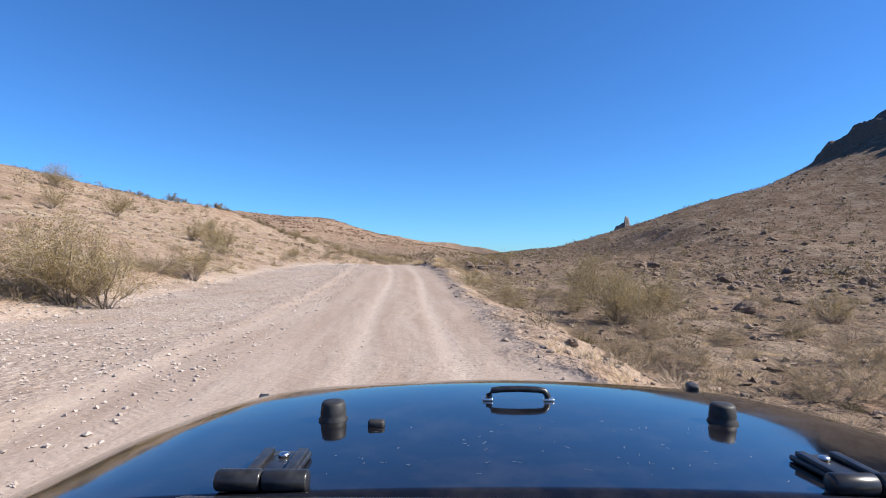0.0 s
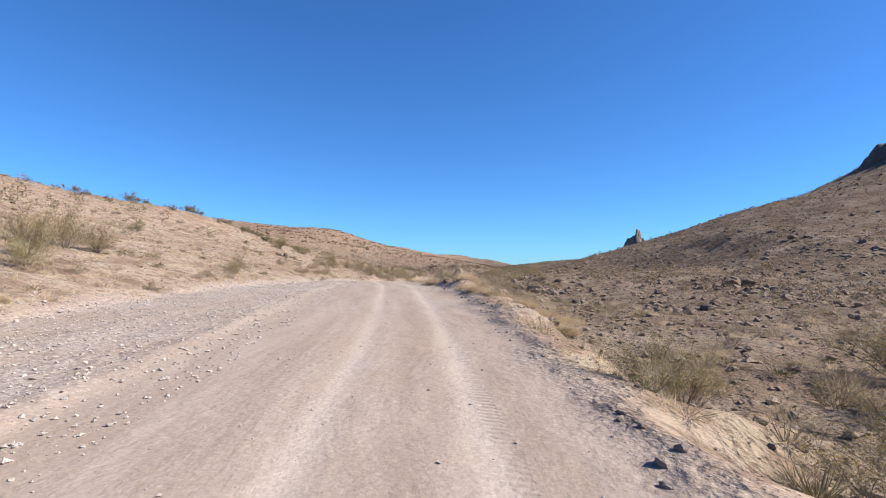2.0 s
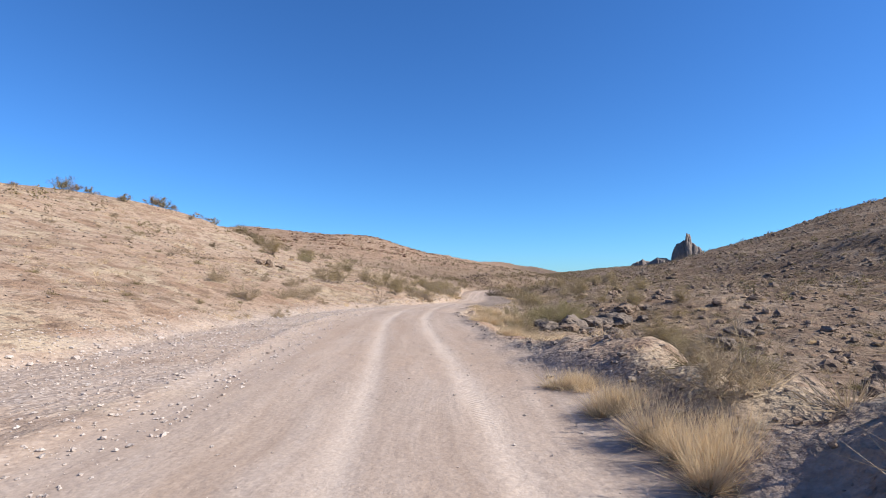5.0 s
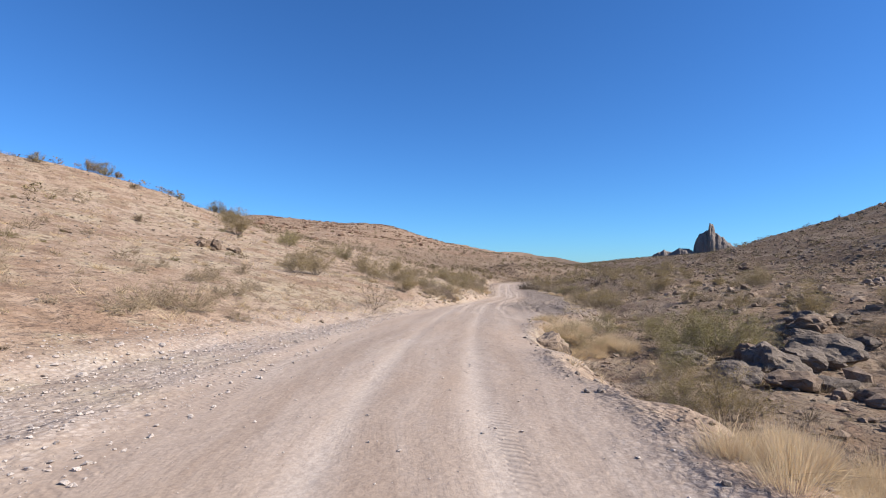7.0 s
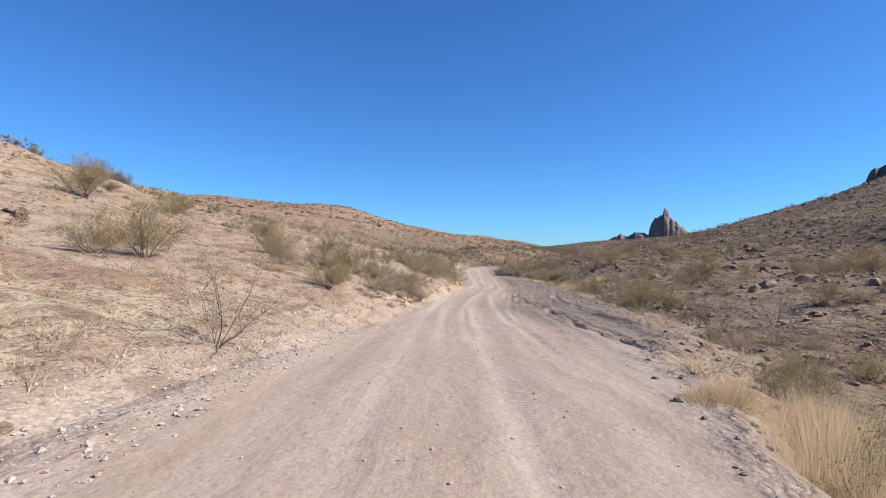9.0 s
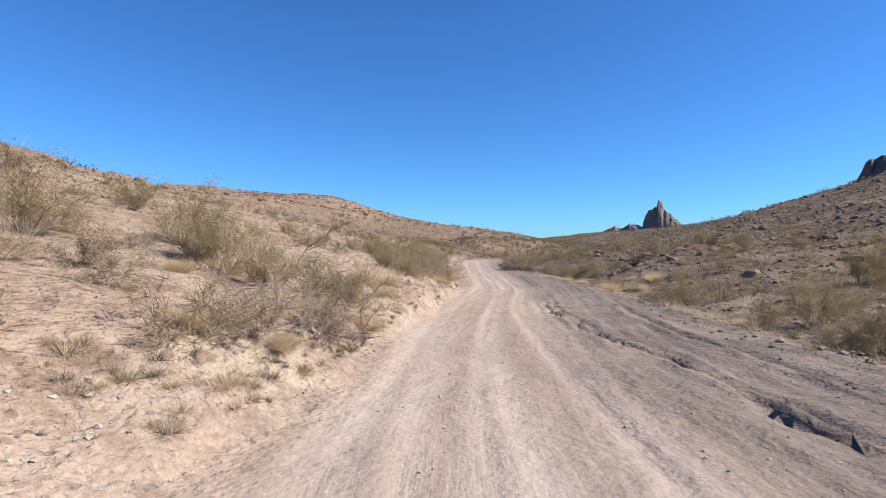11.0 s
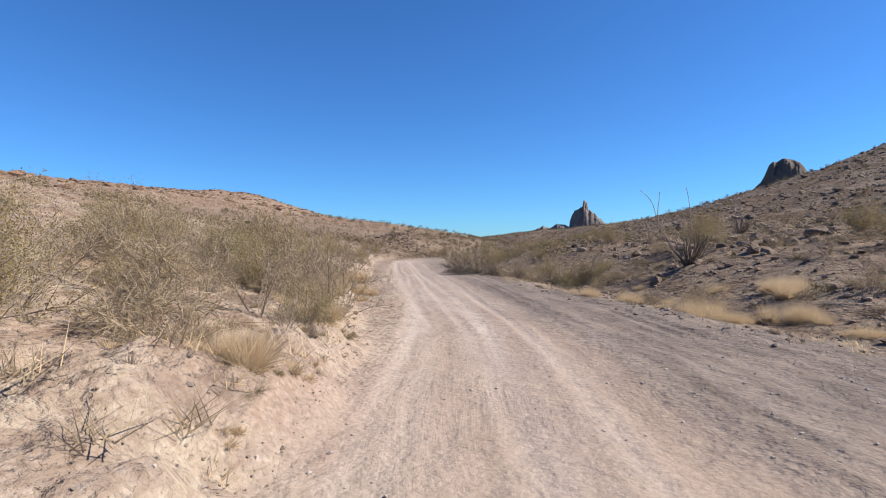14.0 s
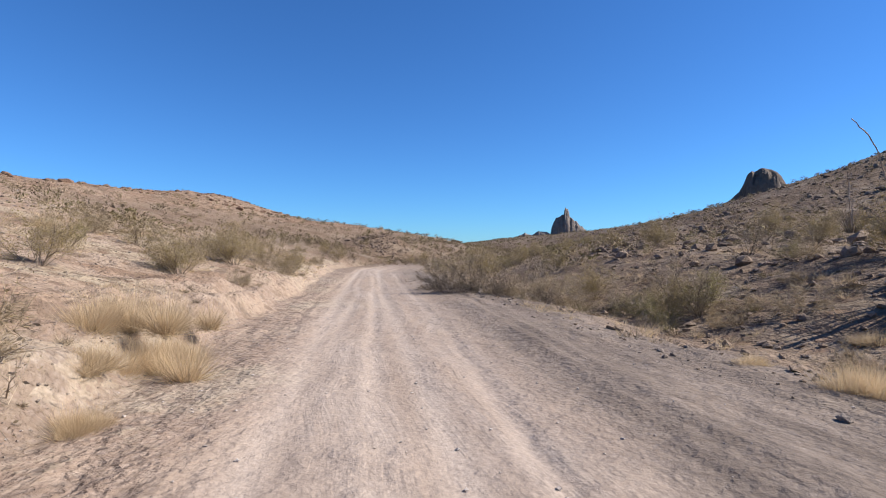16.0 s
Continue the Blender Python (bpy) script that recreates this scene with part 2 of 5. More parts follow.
LEAF = plant_material("creosote_leaf", (0.44, 0.335, 0.13), (0.60, 0.47, 0.215), 0.7, 0.5)
GREEN_LEAF = plant_material("green_leaf", (0.33, 0.295, 0.095), (0.52, 0.45, 0.17), 0.6, 0.35)
TWIG = plant_material("dry_twig", (0.54, 0.42, 0.29), (0.76, 0.62, 0.45))
STEM = plant_material("dark_stem", (0.23, 0.18, 0.135), (0.40, 0.32, 0.25))
STRAW = plant_material("straw", (0.92, 0.68, 0.41), (1.08, 0.88, 0.60), 0.6, 0.45)
BRUSH = plant_material("brown_brush", (0.47, 0.36, 0.23), (0.69, 0.555, 0.375), 0.8, 0.35)
DEAD = plant_material("dead_wood", (0.50, 0.385, 0.29), (0.76, 0.61, 0.475))
SCRUB_GREEN = plant_material("scrub_olive", (0.23, 0.185, 0.09), (0.36, 0.295, 0.15), 0.8, 0.2)
SCRUB_BROWN = plant_material("scrub_brown", (0.28, 0.21, 0.14), (0.43, 0.335, 0.225), 0.8, 0.2)

# ---- shape of the land ----
def lattice(ix, iy, seed):
    n = (ix * 374761393 + iy * 668265263 + seed * 974634777) & 0xFFFFFFFF
    n = ((n ^ (n >> 13)) * 1274126177) & 0xFFFFFFFF
    return ((n ^ (n >> 16)) & 0xFFFF) / 65535.0


def vnoise(x, y, seed=0):
    """Smooth noise from -1 to 1 on arrays."""
    fx, fy = np.floor(x), np.floor(y)
    ix, iy = fx.astype(np.int64), fy.astype(np.int64)
    u, v = x - fx, y - fy
    u, v = u * u * (3 - 2 * u), v * v * (3 - 2 * v)
    a, b = lattice(ix, iy, seed), lattice(ix + 1, iy, seed)
    c, d = lattice(ix, iy + 1, seed), lattice(ix + 1, iy + 1, seed)
    return 2 * ((a * (1 - u) + b * u) * (1 - v) + (c * (1 - u) + d * u) * v) - 1


def fbm(x, y, size, octaves=4, seed=0):
    total, amp, norm = 0.0, 1.0, 0.0
    for k in range(octaves):
        f = 2.0**k / size
        total, norm = total + amp * vnoise(x * f + 17.3 * k, y * f - 9.1 * k, seed + k), norm + amp
        amp *= 0.5
    return total / norm


def step(a, b, v):
    q = np.clip((v - a) / (b - a), 0, 1)
    return q * q * (3 - 2 * q)


# y along the way, the driven line's x and height
ROAD = [(-60, 4, -0.3), (0, 0, 0), (9.6, -0.6, 0), (19.1, -1.2, 0.1), (28.4, -1.9, 0.34), (37.3, -2.9, 0.61), (48, -4.2, 0.68), (59.7, -5.9, 0.56), (67.3, -7.3, 0.48),
        (74.6, -8.1, 0.33), (78.3, -8.35, 0.24), (96.4, -8.9, -0.37), (102.8, -9.0, -0.62), (109, -8.7, -0.86), (115.7, -8.0, -1.11), (125.5, -6.9, -1.28),
        (150, -7.4, -1.4), (172, -7.6, -1.45), (195, -3, -1.3), (225, 8, -0.9), (300, 34, 0)]
# width of the cleared ground to the left and right of that line, and the depth of the wash beside it
VERGE_L = [(0, 9), (30, 9), (50, 8), (70, 6), (80, 4.4), (90, 3.0), (96, 1.9), (102, 1.3), (118, 1.15), (123, 1.5), (126.5, 2.4), (131, 2.9), (138, 2.8), (150, 2.6), (200, 4)]
VERGE_R = [(0, 2.3), (20, 2.0), (40, 2.5), (60, 2.6), (75, 2.4), (82, 2.4), (88, 3.6), (95, 5.5), (110, 6.5), (120, 6.0), (130, 4.6), (150, 4)]
WASH = [(0, 0.9), (40, 1.0), (70, 1.2), (85, 1.1), (98, 0.35), (200, 0.3)]
FOOT_R = [(0, 26), (60, 24), (80, 15), (95, 9.5), (105, 8.2), (150, 8.2), (200, 12)]
# broad hills: x, y, height, and half widths across and along
HILLS = [(-100.3, 373.7, 9.7, 39.1, 169.4),
         (-215.3, 478.9, 30.7, 121.7, 100.9),
         (-86.6, 678.6, 16.7, 71.9, 144.0),
         (26.6, 831.9, 18.3, 59.7, 140.7),
         (214.3, 241.9, 40.5, 90.4, 100.1),
         (99.7, 403.7, 5.3, 43.9, 176.1),
         (314.9, 164.5, 90.7, 102.9, 158.0),
         (-116.2, 184.0, 11.5, 21.7, 59.4),
         (109.3, 205.6, 11.5, 59.3, 41.3),
         (259.5, 557.1, 22.1, 129.0, 137.5),
         (-57.9, 59.8, 4.4, 23.2, 96.0),
         (61.0, 129.3, 8.4, 15.2, 38.0),
         (-47.0, 112.0, 1.9, 12.0, 17.0),
         (-58.0, 246.0, 1.6, 18.0, 30.0),
         (-420.0, 2300.0, 70.0, 400.0, 300.0),
         (500.4, 3474.1, 30.9, 899.8, 297.6)]
SLOPE_L, REACH_L, SLOPE_R, REACH_R = 0.298, 40.8, 0.284, 8.2
TY = np.arange(-80, 420, 0.5)


def table(rows, col=1):
    v = np.interp(np.arange(-100, 440, 0.5), [r[0] for r in rows], [r[col] for r in rows])
    k = np.exp(-0.5 * (np.arange(-20, 21) * 0.5 / 3.0) ** 2)
    return np.convolve(v, k / k.sum(), "same")[40:-40]


T_X, T_Z, T_L, T_R, T_W, T_F = table(ROAD, 1), table(ROAD, 2), table(VERGE_L), table(VERGE_R), table(WASH), table(FOOT_R)


def line_x(y):
    return np.interp(y, TY, T_X)


def loose_ground(s, y):
    return step(1.3, 3.0, s) * step(86, 96, y) * 3


def land(x, y):
    """Height of the ground, and how much of it is lane, gravel, rocky and red, at arrays of places."""
    s = x - line_x(y)
    left, right = np.interp(y, TY, T_L), np.interp(y, TY, T_R)
    foot, wash = np.interp(y, TY, T_F), np.interp(y, TY, T_W)
    left = left + np.where(left > 2.5, 0.45, 0.34) * fbm(s * 0.5, y, 1.9, 4, 5)
    right = right + 0.55 * fbm(s * 0.5, y, 2.2, 3, 9) + 0.3 * fbm(x, y, 0.8, 3, 11)
    dl, dr = np.maximum(0, -s - left), np.maximum(0, s - foot)
    z = np.interp(y, TY, T_Z)
    cut = np.interp(y, [0, 60, 92, 105, 140, 170], [0.03, 0.03, 0.06, 0.30, 0.38, 0.2])
    z = z - wash * step(0, np.interp(y, [0, 66, 74, 84, 95], [3.2, 2.6, 1.8, 2.0, 3.0]) * (1 + 0.4 * fbm(x, y, 1.6, 3, 13)), s - right) + cut * step(0, np.interp(y, [80, 98], [0.8, 0.6]) * (1 + 0.5 * fbm(x, y, 0.9, 2, 23)), dl) * (1 + 0.35 * fbm(x, y, 1.3, 3, 21))
    z = z + SLOPE_L * REACH_L * (1 - np.exp(-dl / REACH_L))
    z = z + SLOPE_R * np.interp(y, [40, 70, 100], [0.3, 0.4, 1.0]) * REACH_R * (1 - np.exp(-dr / REACH_R))
    p = s - s + x - s
    for hx, hy, hz, wx, wy in HILLS:
        side = np.where(hx < p, dl, dr)
        m = 1 - np.exp(-((side / 20) ** 2))
        m = np.where(y > 320, np.maximum(m, np.clip((y - 320) / 80, 0, 1)), m)
        z = z + hz * m * np.exp(-(((x - hx) / wx) ** 2) - ((y - hy) / wy) ** 2)
    off = np.maximum(step(0.1, 2.5, dl), step(0, 3.0, s - right))
    far = step(60, 220, np.hypot(s, y - 60))
    z = z + off * (0.20 * fbm(x, y, 7.0, 4, 31) + 0.07 * fbm(x, y, 1.4, 3, 37)) + far * (0.8 * fbm(x, y, 26, 4, 41) + 0.5 * np.abs(fbm(x, y, 11, 3, 43)))
    # rills down the slopes
    z = z - 0.35 * step(4, 14, dl) * np.maximum(0, fbm(x * 0.25, y, 5.0, 3, 47)) - 0.5 * step(8, 25, dr) * np.maximum(0, fbm(x * 0.25, y, 7.0, 3, 53))
    # broken ledges on the stony hill, and the low rise at the road edge
    hill = step(3, 14, s - right)
    z = z + hill * (0.42 * np.abs(fbm(x, y, 3.4, 3, 201)) - 0.12) + hill * step(14, 40, s - right) * (1.1 * np.abs(fbm(x, y, 9.0, 4, 203)) - 0.3)
    z = z + 0.95 * step(2.2, 4.0, s) * step(11, 6, s) * np.exp(-(((y - 50) / 5.0) ** 2)) * (0.75 + 0.9 * fbm(x, y, 2.0, 5, 205) + 0.25 * fbm(x, y, 0.7, 2, 206))
    z = z - 0.7 * np.exp(-(((s - 21) / 7) ** 2)) * step(40, 52, y) * step(90, 76, y) + 0.55 * step(9, 15, s) * step(120, 132, y) * step(175, 160, y)
    z = z - 0.6 * np.exp(-(((x + 4.8) / 1.2) ** 2) - ((y - 79.2) / 2.8) ** 2)
    z = z - 1.7 * np.exp(-(((x + 7) / 9) ** 2) - ((y - 212) / 9) ** 2) + 3.4 * np.exp(-(((x + 5.6 - 0.4 * (y - 216)) / 5.5) ** 2) - ((y - 217) / 6.0) ** 2)
    z = z - 0.5 * step(4, 11, dl) * np.exp(-(((y - 95) / 7.0) ** 2))
    # rock ledges under the crest of the far ridge
    crest = step(18, 45, dl) * step(95, 150, y) * step(5, 11, z)
    tier = (z + 1.3 * fbm(x, y, 19.0, 3, 207)) / 3.6
    rest = tier - np.floor(tier)
    z = z + 3.6 * 0.75 * crest * (rest**3 - rest + 0.19) + crest * 0.9 * (np.abs(fbm(x, y, 7.0, 3, 209)) - 0.25)
    on = (1 - off)
    # crumbling cut beside the road and broken ground behind it
    face = step(0, 0.3, dl) * step(3.0, 1.0, dl)
    z = z + face * np.interp(y, [0, 90, 102], [0.02, 0.03, 0.24]) * (np.abs(fbm(x, y, 0.8, 4, 101)) * 2.0 - 0.45)
    z = z + step(0.3, 2.5, s - right) * step(0, 30, 34 - s) * 0.22 * np.abs(fbm(x, y, 2.4, 4, 103))
    # wheel tracks, ruts and the crumbly windrow beside them
    w = s + 0.25 * fbm(s * 0, y, 17.0, 2, 61)
    soft = step(80, 100, y)
    tracks = np.exp(-(((w + 0.78) / 0.2) ** 2)) + np.exp(-(((w - 0.78) / 0.2) ** 2))
    z = z + on * (-0.022 * tracks + (0.02 + 0.035 * soft) * fbm(w, y * 0.03, 0.8, 3, 67) + 0.006 * fbm(x, y, 0.6, 2, 71) + 0.012 * loose_ground(s, y) * fbm(x, y, 0.7, 3, 72))
    z = z + on * 0.012 * np.sin(y * 8.2 + 2 * fbm(x, y, 3.0, 2, 73)) * step(45, 60, y) * step(85, 70, y) * np.exp(-((w / 1.6) ** 2))
    z = z + 0.05 * np.exp(-(((s + np.minimum(left * 0.62, 3.9)) / 0.3) ** 2)) * step(90, 70, y) * (1 + fbm(x, y, 0.7, 3, 77))
    z = z + np.interp(y, [0, 30, 40, 56, 64, 100], [0.10, 0.12, 0.75, 0.7, 0.2, 0.05]) * np.exp(-(((s - right - 1.2) / 1.1) ** 2)) * (0.75 + 0.8 * fbm(x, y, 2.0, 4, 79))
    # ruts left in the softer ground further on
    track = np.clip(tracks * (0.75 + 0.5 * fbm(s * 0, y, 9.0, 3, 111)), 0, 1)
    for k, (o, depth) in enumerate(((-2.1, 0.03), (-1.35, 0.05), (-0.25, 0.04), (0.45, 0.05), (1.7, 0.06), (2.3, 0.05), (3.6, 0.06), (4.4, 0.05), (5.3, 0.05))):
        c = s - o - 0.7 * fbm(s * 0, y, 16.0, 4, 121 + k) - (0.03 * (y - 100) if k > 4 else 0)
        z = z + on * soft * depth * 0.55 * (0.6 + 0.7 * fbm(x, y, 5.0, 3, 141 + k)) * (0.6 * np.exp(-(((np.abs(c) - 0.17) / 0.08) ** 2)) - np.exp(-((c / 0.10) ** 2)))
        track = np.maximum(track, 0.4 * soft * np.exp(-((c / 0.22) ** 2)))
    # gully washed into the lane's edge
    g = s - np.interp(y, [88, 98, 104, 107, 114], [3.9, 3.8, 3.45, 3.0, 2.65]) - 0.3 * fbm(s * 0, y, 4.0, 3, 83) + 0.22 * fbm(x, y, 0.9, 3, 87)
    run = step(86, 92, y) * step(117, 112, y)
    for o, deep, seed in ((0.0, 0.17, 85), (0.32, 0.09, 88), (-0.3, 0.06, 90)):
        c = g - o - 0.2 * fbm(x * 0.3, y, 1.5, 3, seed)
        z = z - deep * step(-0.9, 0.15, fbm(s * 0.4, y, 1.6, 3, seed + 1)) * (np.exp(-((c / 0.10) ** 2)) - 0.4 * np.exp(-(((c - 0.2) / 0.1) ** 2))) * run
    z = z - 0.06 * step(-0.3, 0.4, g) * step(3.0, 0.5, g) * run
    g = s - 5.6 - 0.5 * fbm(s * 0, y, 5.0, 3, 91) + 0.15 * fbm(x, y, 0.8, 3, 92)
    z = z + 0.09 * run * (0.7 * np.exp(-(((g + 0.25) / 0.14) ** 2)) - np.exp(-((g / 0.12) ** 2)))
    lane = on * step(0.0, 1.2, s + np.interp(y, [0, 60, 85, 100], [4.6, 4.2, 3.6, 1.8])) * step(0.4, -0.8, s - right)
    loose = step(1.6, 3.2, s + 0.6 * fbm(s, y * 0.3, 2.0, 3, 93)) * step(86, 96, y)
    lane = lane * (1 - 0.6 * loose) * step(200, 168, y) * (0.85 + 0.15 * fbm(x, y, 1.2, 3, 89))
    apron = np.interp(y, [0, 30, 60, 88, 100], [1, 1, 1, 0.7, 0.0])
    gravel = apron * step(1.5, -0.2, dl) * step(0.6, -0.4, s - right) + (0.35 + 0.4 * loose) * on * (1 - apron) * step(200, 168, y)
    rocky = np.maximum(step(165, 195, y) * step(-60, -14, s) * 0.9, np.maximum(step(0.5, 4.5, s - right) * np.interp(y, [0, 60, 100], [0.75, 0.8, 0.75]), step(6, 20, dr)))
    red = np.clip(step(135, 250, y) * step(10, 40, dl) + 0.5 * step(6, 14, z) * step(5, 20, dl), 0, 1) * (0.6 + 0.4 * fbm(x, y, 15, 3, 97))
    return z, s, np.clip(lane, 0, 1), np.clip(gravel, 0, 1), np.clip(rocky, 0, 1), np.clip(red, 0, 1), track, np.clip(loose * step(3.5, 0.5, s - right) * step(190, 160, y), 0, 1)


def spread(fine_from, fine_to, pitch, low, high, growth):
    mid = np.arange(fine_from, fine_to + pitch / 2, pitch)
    up, down, w = [mid[-1]], [mid[0]], pitch
    while up[-1] < high:
        w *= growth
        up.append(up[-1] + w)
    w = pitch
    while down[-1] > low:
        w *= growth
        down.append(down[-1] - w)
    return np.array(down[:0:-1] + list(mid) + up[1:])


COLS = spread(-5.0, 7.0, 0.1, -5200, 5200, 1.036)
ROWS_Y = spread(-4.0, 150.0, 0.35, -900, 5200, 1.037)
GS, GY = np.meshgrid(COLS, ROWS_Y)
GX = GS + line_x(GY)
GZ, G_S, G_LANE, G_GRAVEL, G_ROCKY, G_RED, G_TRACK, G_LOOSE = land(GX, GY)


def ground_at(x, y):
    """Height of the built sheet at one place or at arrays of places."""
    x, y = np.asarray(x, float), np.asarray(y, float)
    s = x - line_x(y)
    i, j = np.clip(np.searchsorted(COLS, s) - 1, 0, len(COLS) - 2), np.clip(np.searchsorted(ROWS_Y, y) - 1, 0, len(ROWS_Y) - 2)
    u, v = (s - COLS[i]) / (COLS[i + 1] - COLS[i]), (y - ROWS_Y[j]) / (ROWS_Y[j + 1] - ROWS_Y[j])
    return (GZ[j, i] * (1 - u) + GZ[j, i + 1] * u) * (1 - v) + (GZ[j + 1, i] * (1 - u) + GZ[j + 1, i + 1] * u) * v


def quick_mesh(name, verts, faces, mats, smooth=False, index=None):
    """A mesh from an (n, 3) array and an (m, 3) or (m, 4) array of corners."""
    me = bpy.data.meshes.new(name)
    verts, faces = np.asarray(verts, np.float32), np.asarray(faces, np.int32)
    k = faces.shape[1]
    me.vertices.add(len(verts))
    me.vertices.foreach_set("co", verts.ravel())
    me.loops.add(faces.size)
    me.loops.foreach_set("vertex_index", faces.ravel())
    me.polygons.add(len(faces))
    me.polygons.foreach_set("loop_start", np.arange(0, faces.size, k, dtype=np.int32))
    for m in mats:
        me.materials.append(m)
    if index is not None:
        me.polygons.foreach_set("material_index", np.asarray(index, np.int32))
    me.polygons.foreach_set("use_smooth", np.full(len(faces), smooth))
    me.update(calc_edges=True)
    return me


nr, nc = GX.shape
corner = (np.arange(nr - 1)[:, None] * nc + np.arange(nc - 1)[None]).ravel()
ground_mesh = quick_mesh("ground", np.stack([GX, GY, GZ], -1).reshape(-1, 3), np.stack([corner, corner + 1, corner + nc + 1, corner + nc], 1), [GROUND], True)
for title, values in (("across", G_S), ("lane", G_LANE), ("gravel", G_GRAVEL), ("rocky", G_ROCKY), ("red", G_RED), ("track", G_TRACK), ("loose", G_LOOSE)):
    ground_mesh.attributes.new(title, "FLOAT", "POINT").data.foreach_set("value", values.astype(np.float32).ravel())
tagged(new("ground", ground_mesh), "sandy desert ground with a rutted dirt road and stony hills", "ground", kind="structure")

# ---- building helpers ----
def part(name, me, parent=None, label="", kind=""):
    ob = new(name, me)
    if parent:
        ob.parent = parent
    return tagged(ob, label, kind=kind)


def rng(seed):
    return np.random.RandomState(seed)


def tubes(lines, radii, sides=3):
    """Tapered tubes along polylines, as vertices and quads. lines: a list of (n, 3) arrays; radii: a list of (n,) arrays."""
    verts, faces, at = [], [], 0
    for pts, rad in zip(lines, radii):
        n = len(pts)
        way = np.gradient(pts, axis=0)
        way /= np.linalg.norm(way, axis=1, keepdims=True) + 1e-9
        ref = np.where(np.abs(way[:, 2:3]) > 0.9, [[1.0, 0, 0]], [[0, 0, 1.0]])
        a = np.cross(way, ref)
        a /= np.linalg.norm(a, axis=1, keepdims=True) + 1e-9
        b = np.cross(way, a)
        ang = np.arange(sides) * 2 * np.pi / sides
        ring = pts[:, None] + rad[:, None, None] * (np.cos(ang)[None, :, None] * a[:, None] + np.sin(ang)[None, :, None] * b[:, None])
        verts.append(ring.reshape(-1, 3))
        i, k = np.meshgrid(np.arange(n - 1), np.arange(sides), indexing="ij")
        k2 = (k + 1) % sides
        faces.append(at + np.stack([i * sides + k, i * sides + k2, (i + 1) * sides + k2, (i + 1) * sides + k], -1).reshape(-1, 4))
        at += n * sides
    return np.concatenate(verts), np.concatenate(faces)


def limb(r, start, way, length, n, bend, droop=0.0):
    pts, way = [np.array(start, float)], np.array(way, float)
    for _ in range(n - 1):
        way = way + r.normal(0, bend, 3) + (0, 0, -droop)
        way /= np.linalg.norm(way)
        pts.append(pts[-1] + way * length / (n - 1))
    return np.array(pts)


def blades(r, base, tip, width):
    """Flat pointed slivers from base to tip points, one triangle each."""
    way = tip - base
    side = np.cross(way, r.normal(0, 1, way.shape))
    side *= (width / (np.linalg.norm(side, axis=1) + 1e-9))[:, None]
    verts = np.stack([base - side, base + side, tip], 1).reshape(-1, 3)
    return verts, np.arange(len(verts)).reshape(-1, 3)


def specks(r, places, size):
    """Small three-cornered leaves turned at random, for bushes far off."""
    n = len(places)
    v = places[:, None] + r.normal(0, 1, (n, 3, 3)) * size
    return v.reshape(-1, 3), np.arange(3 * n).reshape(-1, 3)


def leaves(r, places, size):
    """Small four-cornered leaves turned at random."""
    n = len(places)
    a = r.normal(0, 1, (n, 3))
    a /= np.linalg.norm(a, axis=1, keepdims=True)
    b = np.cross(a, r.normal(0, 1, (n, 3)))
    b /= np.linalg.norm(b, axis=1, keepdims=True)
    s = (size * r.uniform(0.6, 1.4, n))[:, None]
    verts = np.stack([places - a * s, places + b * s * 0.5, places + a * s, places - b * s * 0.5], 1).reshape(-1, 3)
    return verts, np.arange(4 * n).reshape(-1, 4)


def shoot_system(r, count, height, spread_out, sub, bend=0.16):
    """Main stems from one root, and side shoots; returns lines, radii and the outer points."""
    lines, radii, outer = [], [], []
    for k in range(count):
        az, lean = r.uniform(0, 2 * np.pi), r.uniform(0.1, spread_out)
        way = (np.cos(az) * np.sin(lean), np.sin(az) * np.sin(lean), np.cos(lean))
        main = limb(r, (0.06 * np.cos(az), 0.06 * np.sin(az), -0.08), way, height * r.uniform(0.7, 1.15), 7, bend)
        lines.append(main)
        radii.append(np.linspace(0.012, 0.004, 7) * height / 1.3)
        for _ in range(sub):
            at = r.randint(2, 7)
            w = main[at] - main[at - 1]
            w = w / np.linalg.norm(w) + r.normal(0, 0.5, 3)
            twig = limb(r, main[at], w / np.linalg.norm(w), height * r.uniform(0.2, 0.45), 4, bend * 1.3)
            lines.append(twig)
            radii.append(np.linspace(0.005, 0.002, 4) * height / 1.3)
            outer.append(twig[1:])
        outer.append(main[3:])
    return lines, radii, np.concatenate(outer)


def creosote(seed, height=1.4, leafy=5200, mat=None, label="", stems=17, open_out=0.95, leaf=1.0):
    r = rng(seed)
    lines, radii, outer = shoot_system(r, stems, height, open_out, 8)
    root = new("creosote_bush")
    part("branchwork", quick_mesh("branchwork", *tubes(lines, radii), [STEM]), root, kind="stuff")
    # fine side twigs carry the small leaves
    count = leafy // 3
    base = outer[r.randint(0, len(outer), count)]
    tip = base + r.normal(0, 0.10 * height, (count, 3)) + (0, 0, 0.05 * height)
    part("twig_dome", quick_mesh("twig_dome", *blades(r, base, tip, np.full(count, 0.0026)), [TWIG]), root, kind="stuff")
    k = r.randint(0, count, leafy)
    near = base[k] + (tip - base)[k] * r.uniform(0.2, 1.1, (leafy, 1)) + r.normal(0, 0.03 * height, (leafy, 3))
    near = near[near[:, 2] > 0.10 * height]
    part("foliage", quick_mesh("foliage", *leaves(r, near, leaf * 0.0145 * height ** 0.5), [mat or LEAF]), root, kind="stuff")
    return tagged(root, label or "olive brown creosote bush with many thin stems on sandy soil", "bush", "desert bushes")


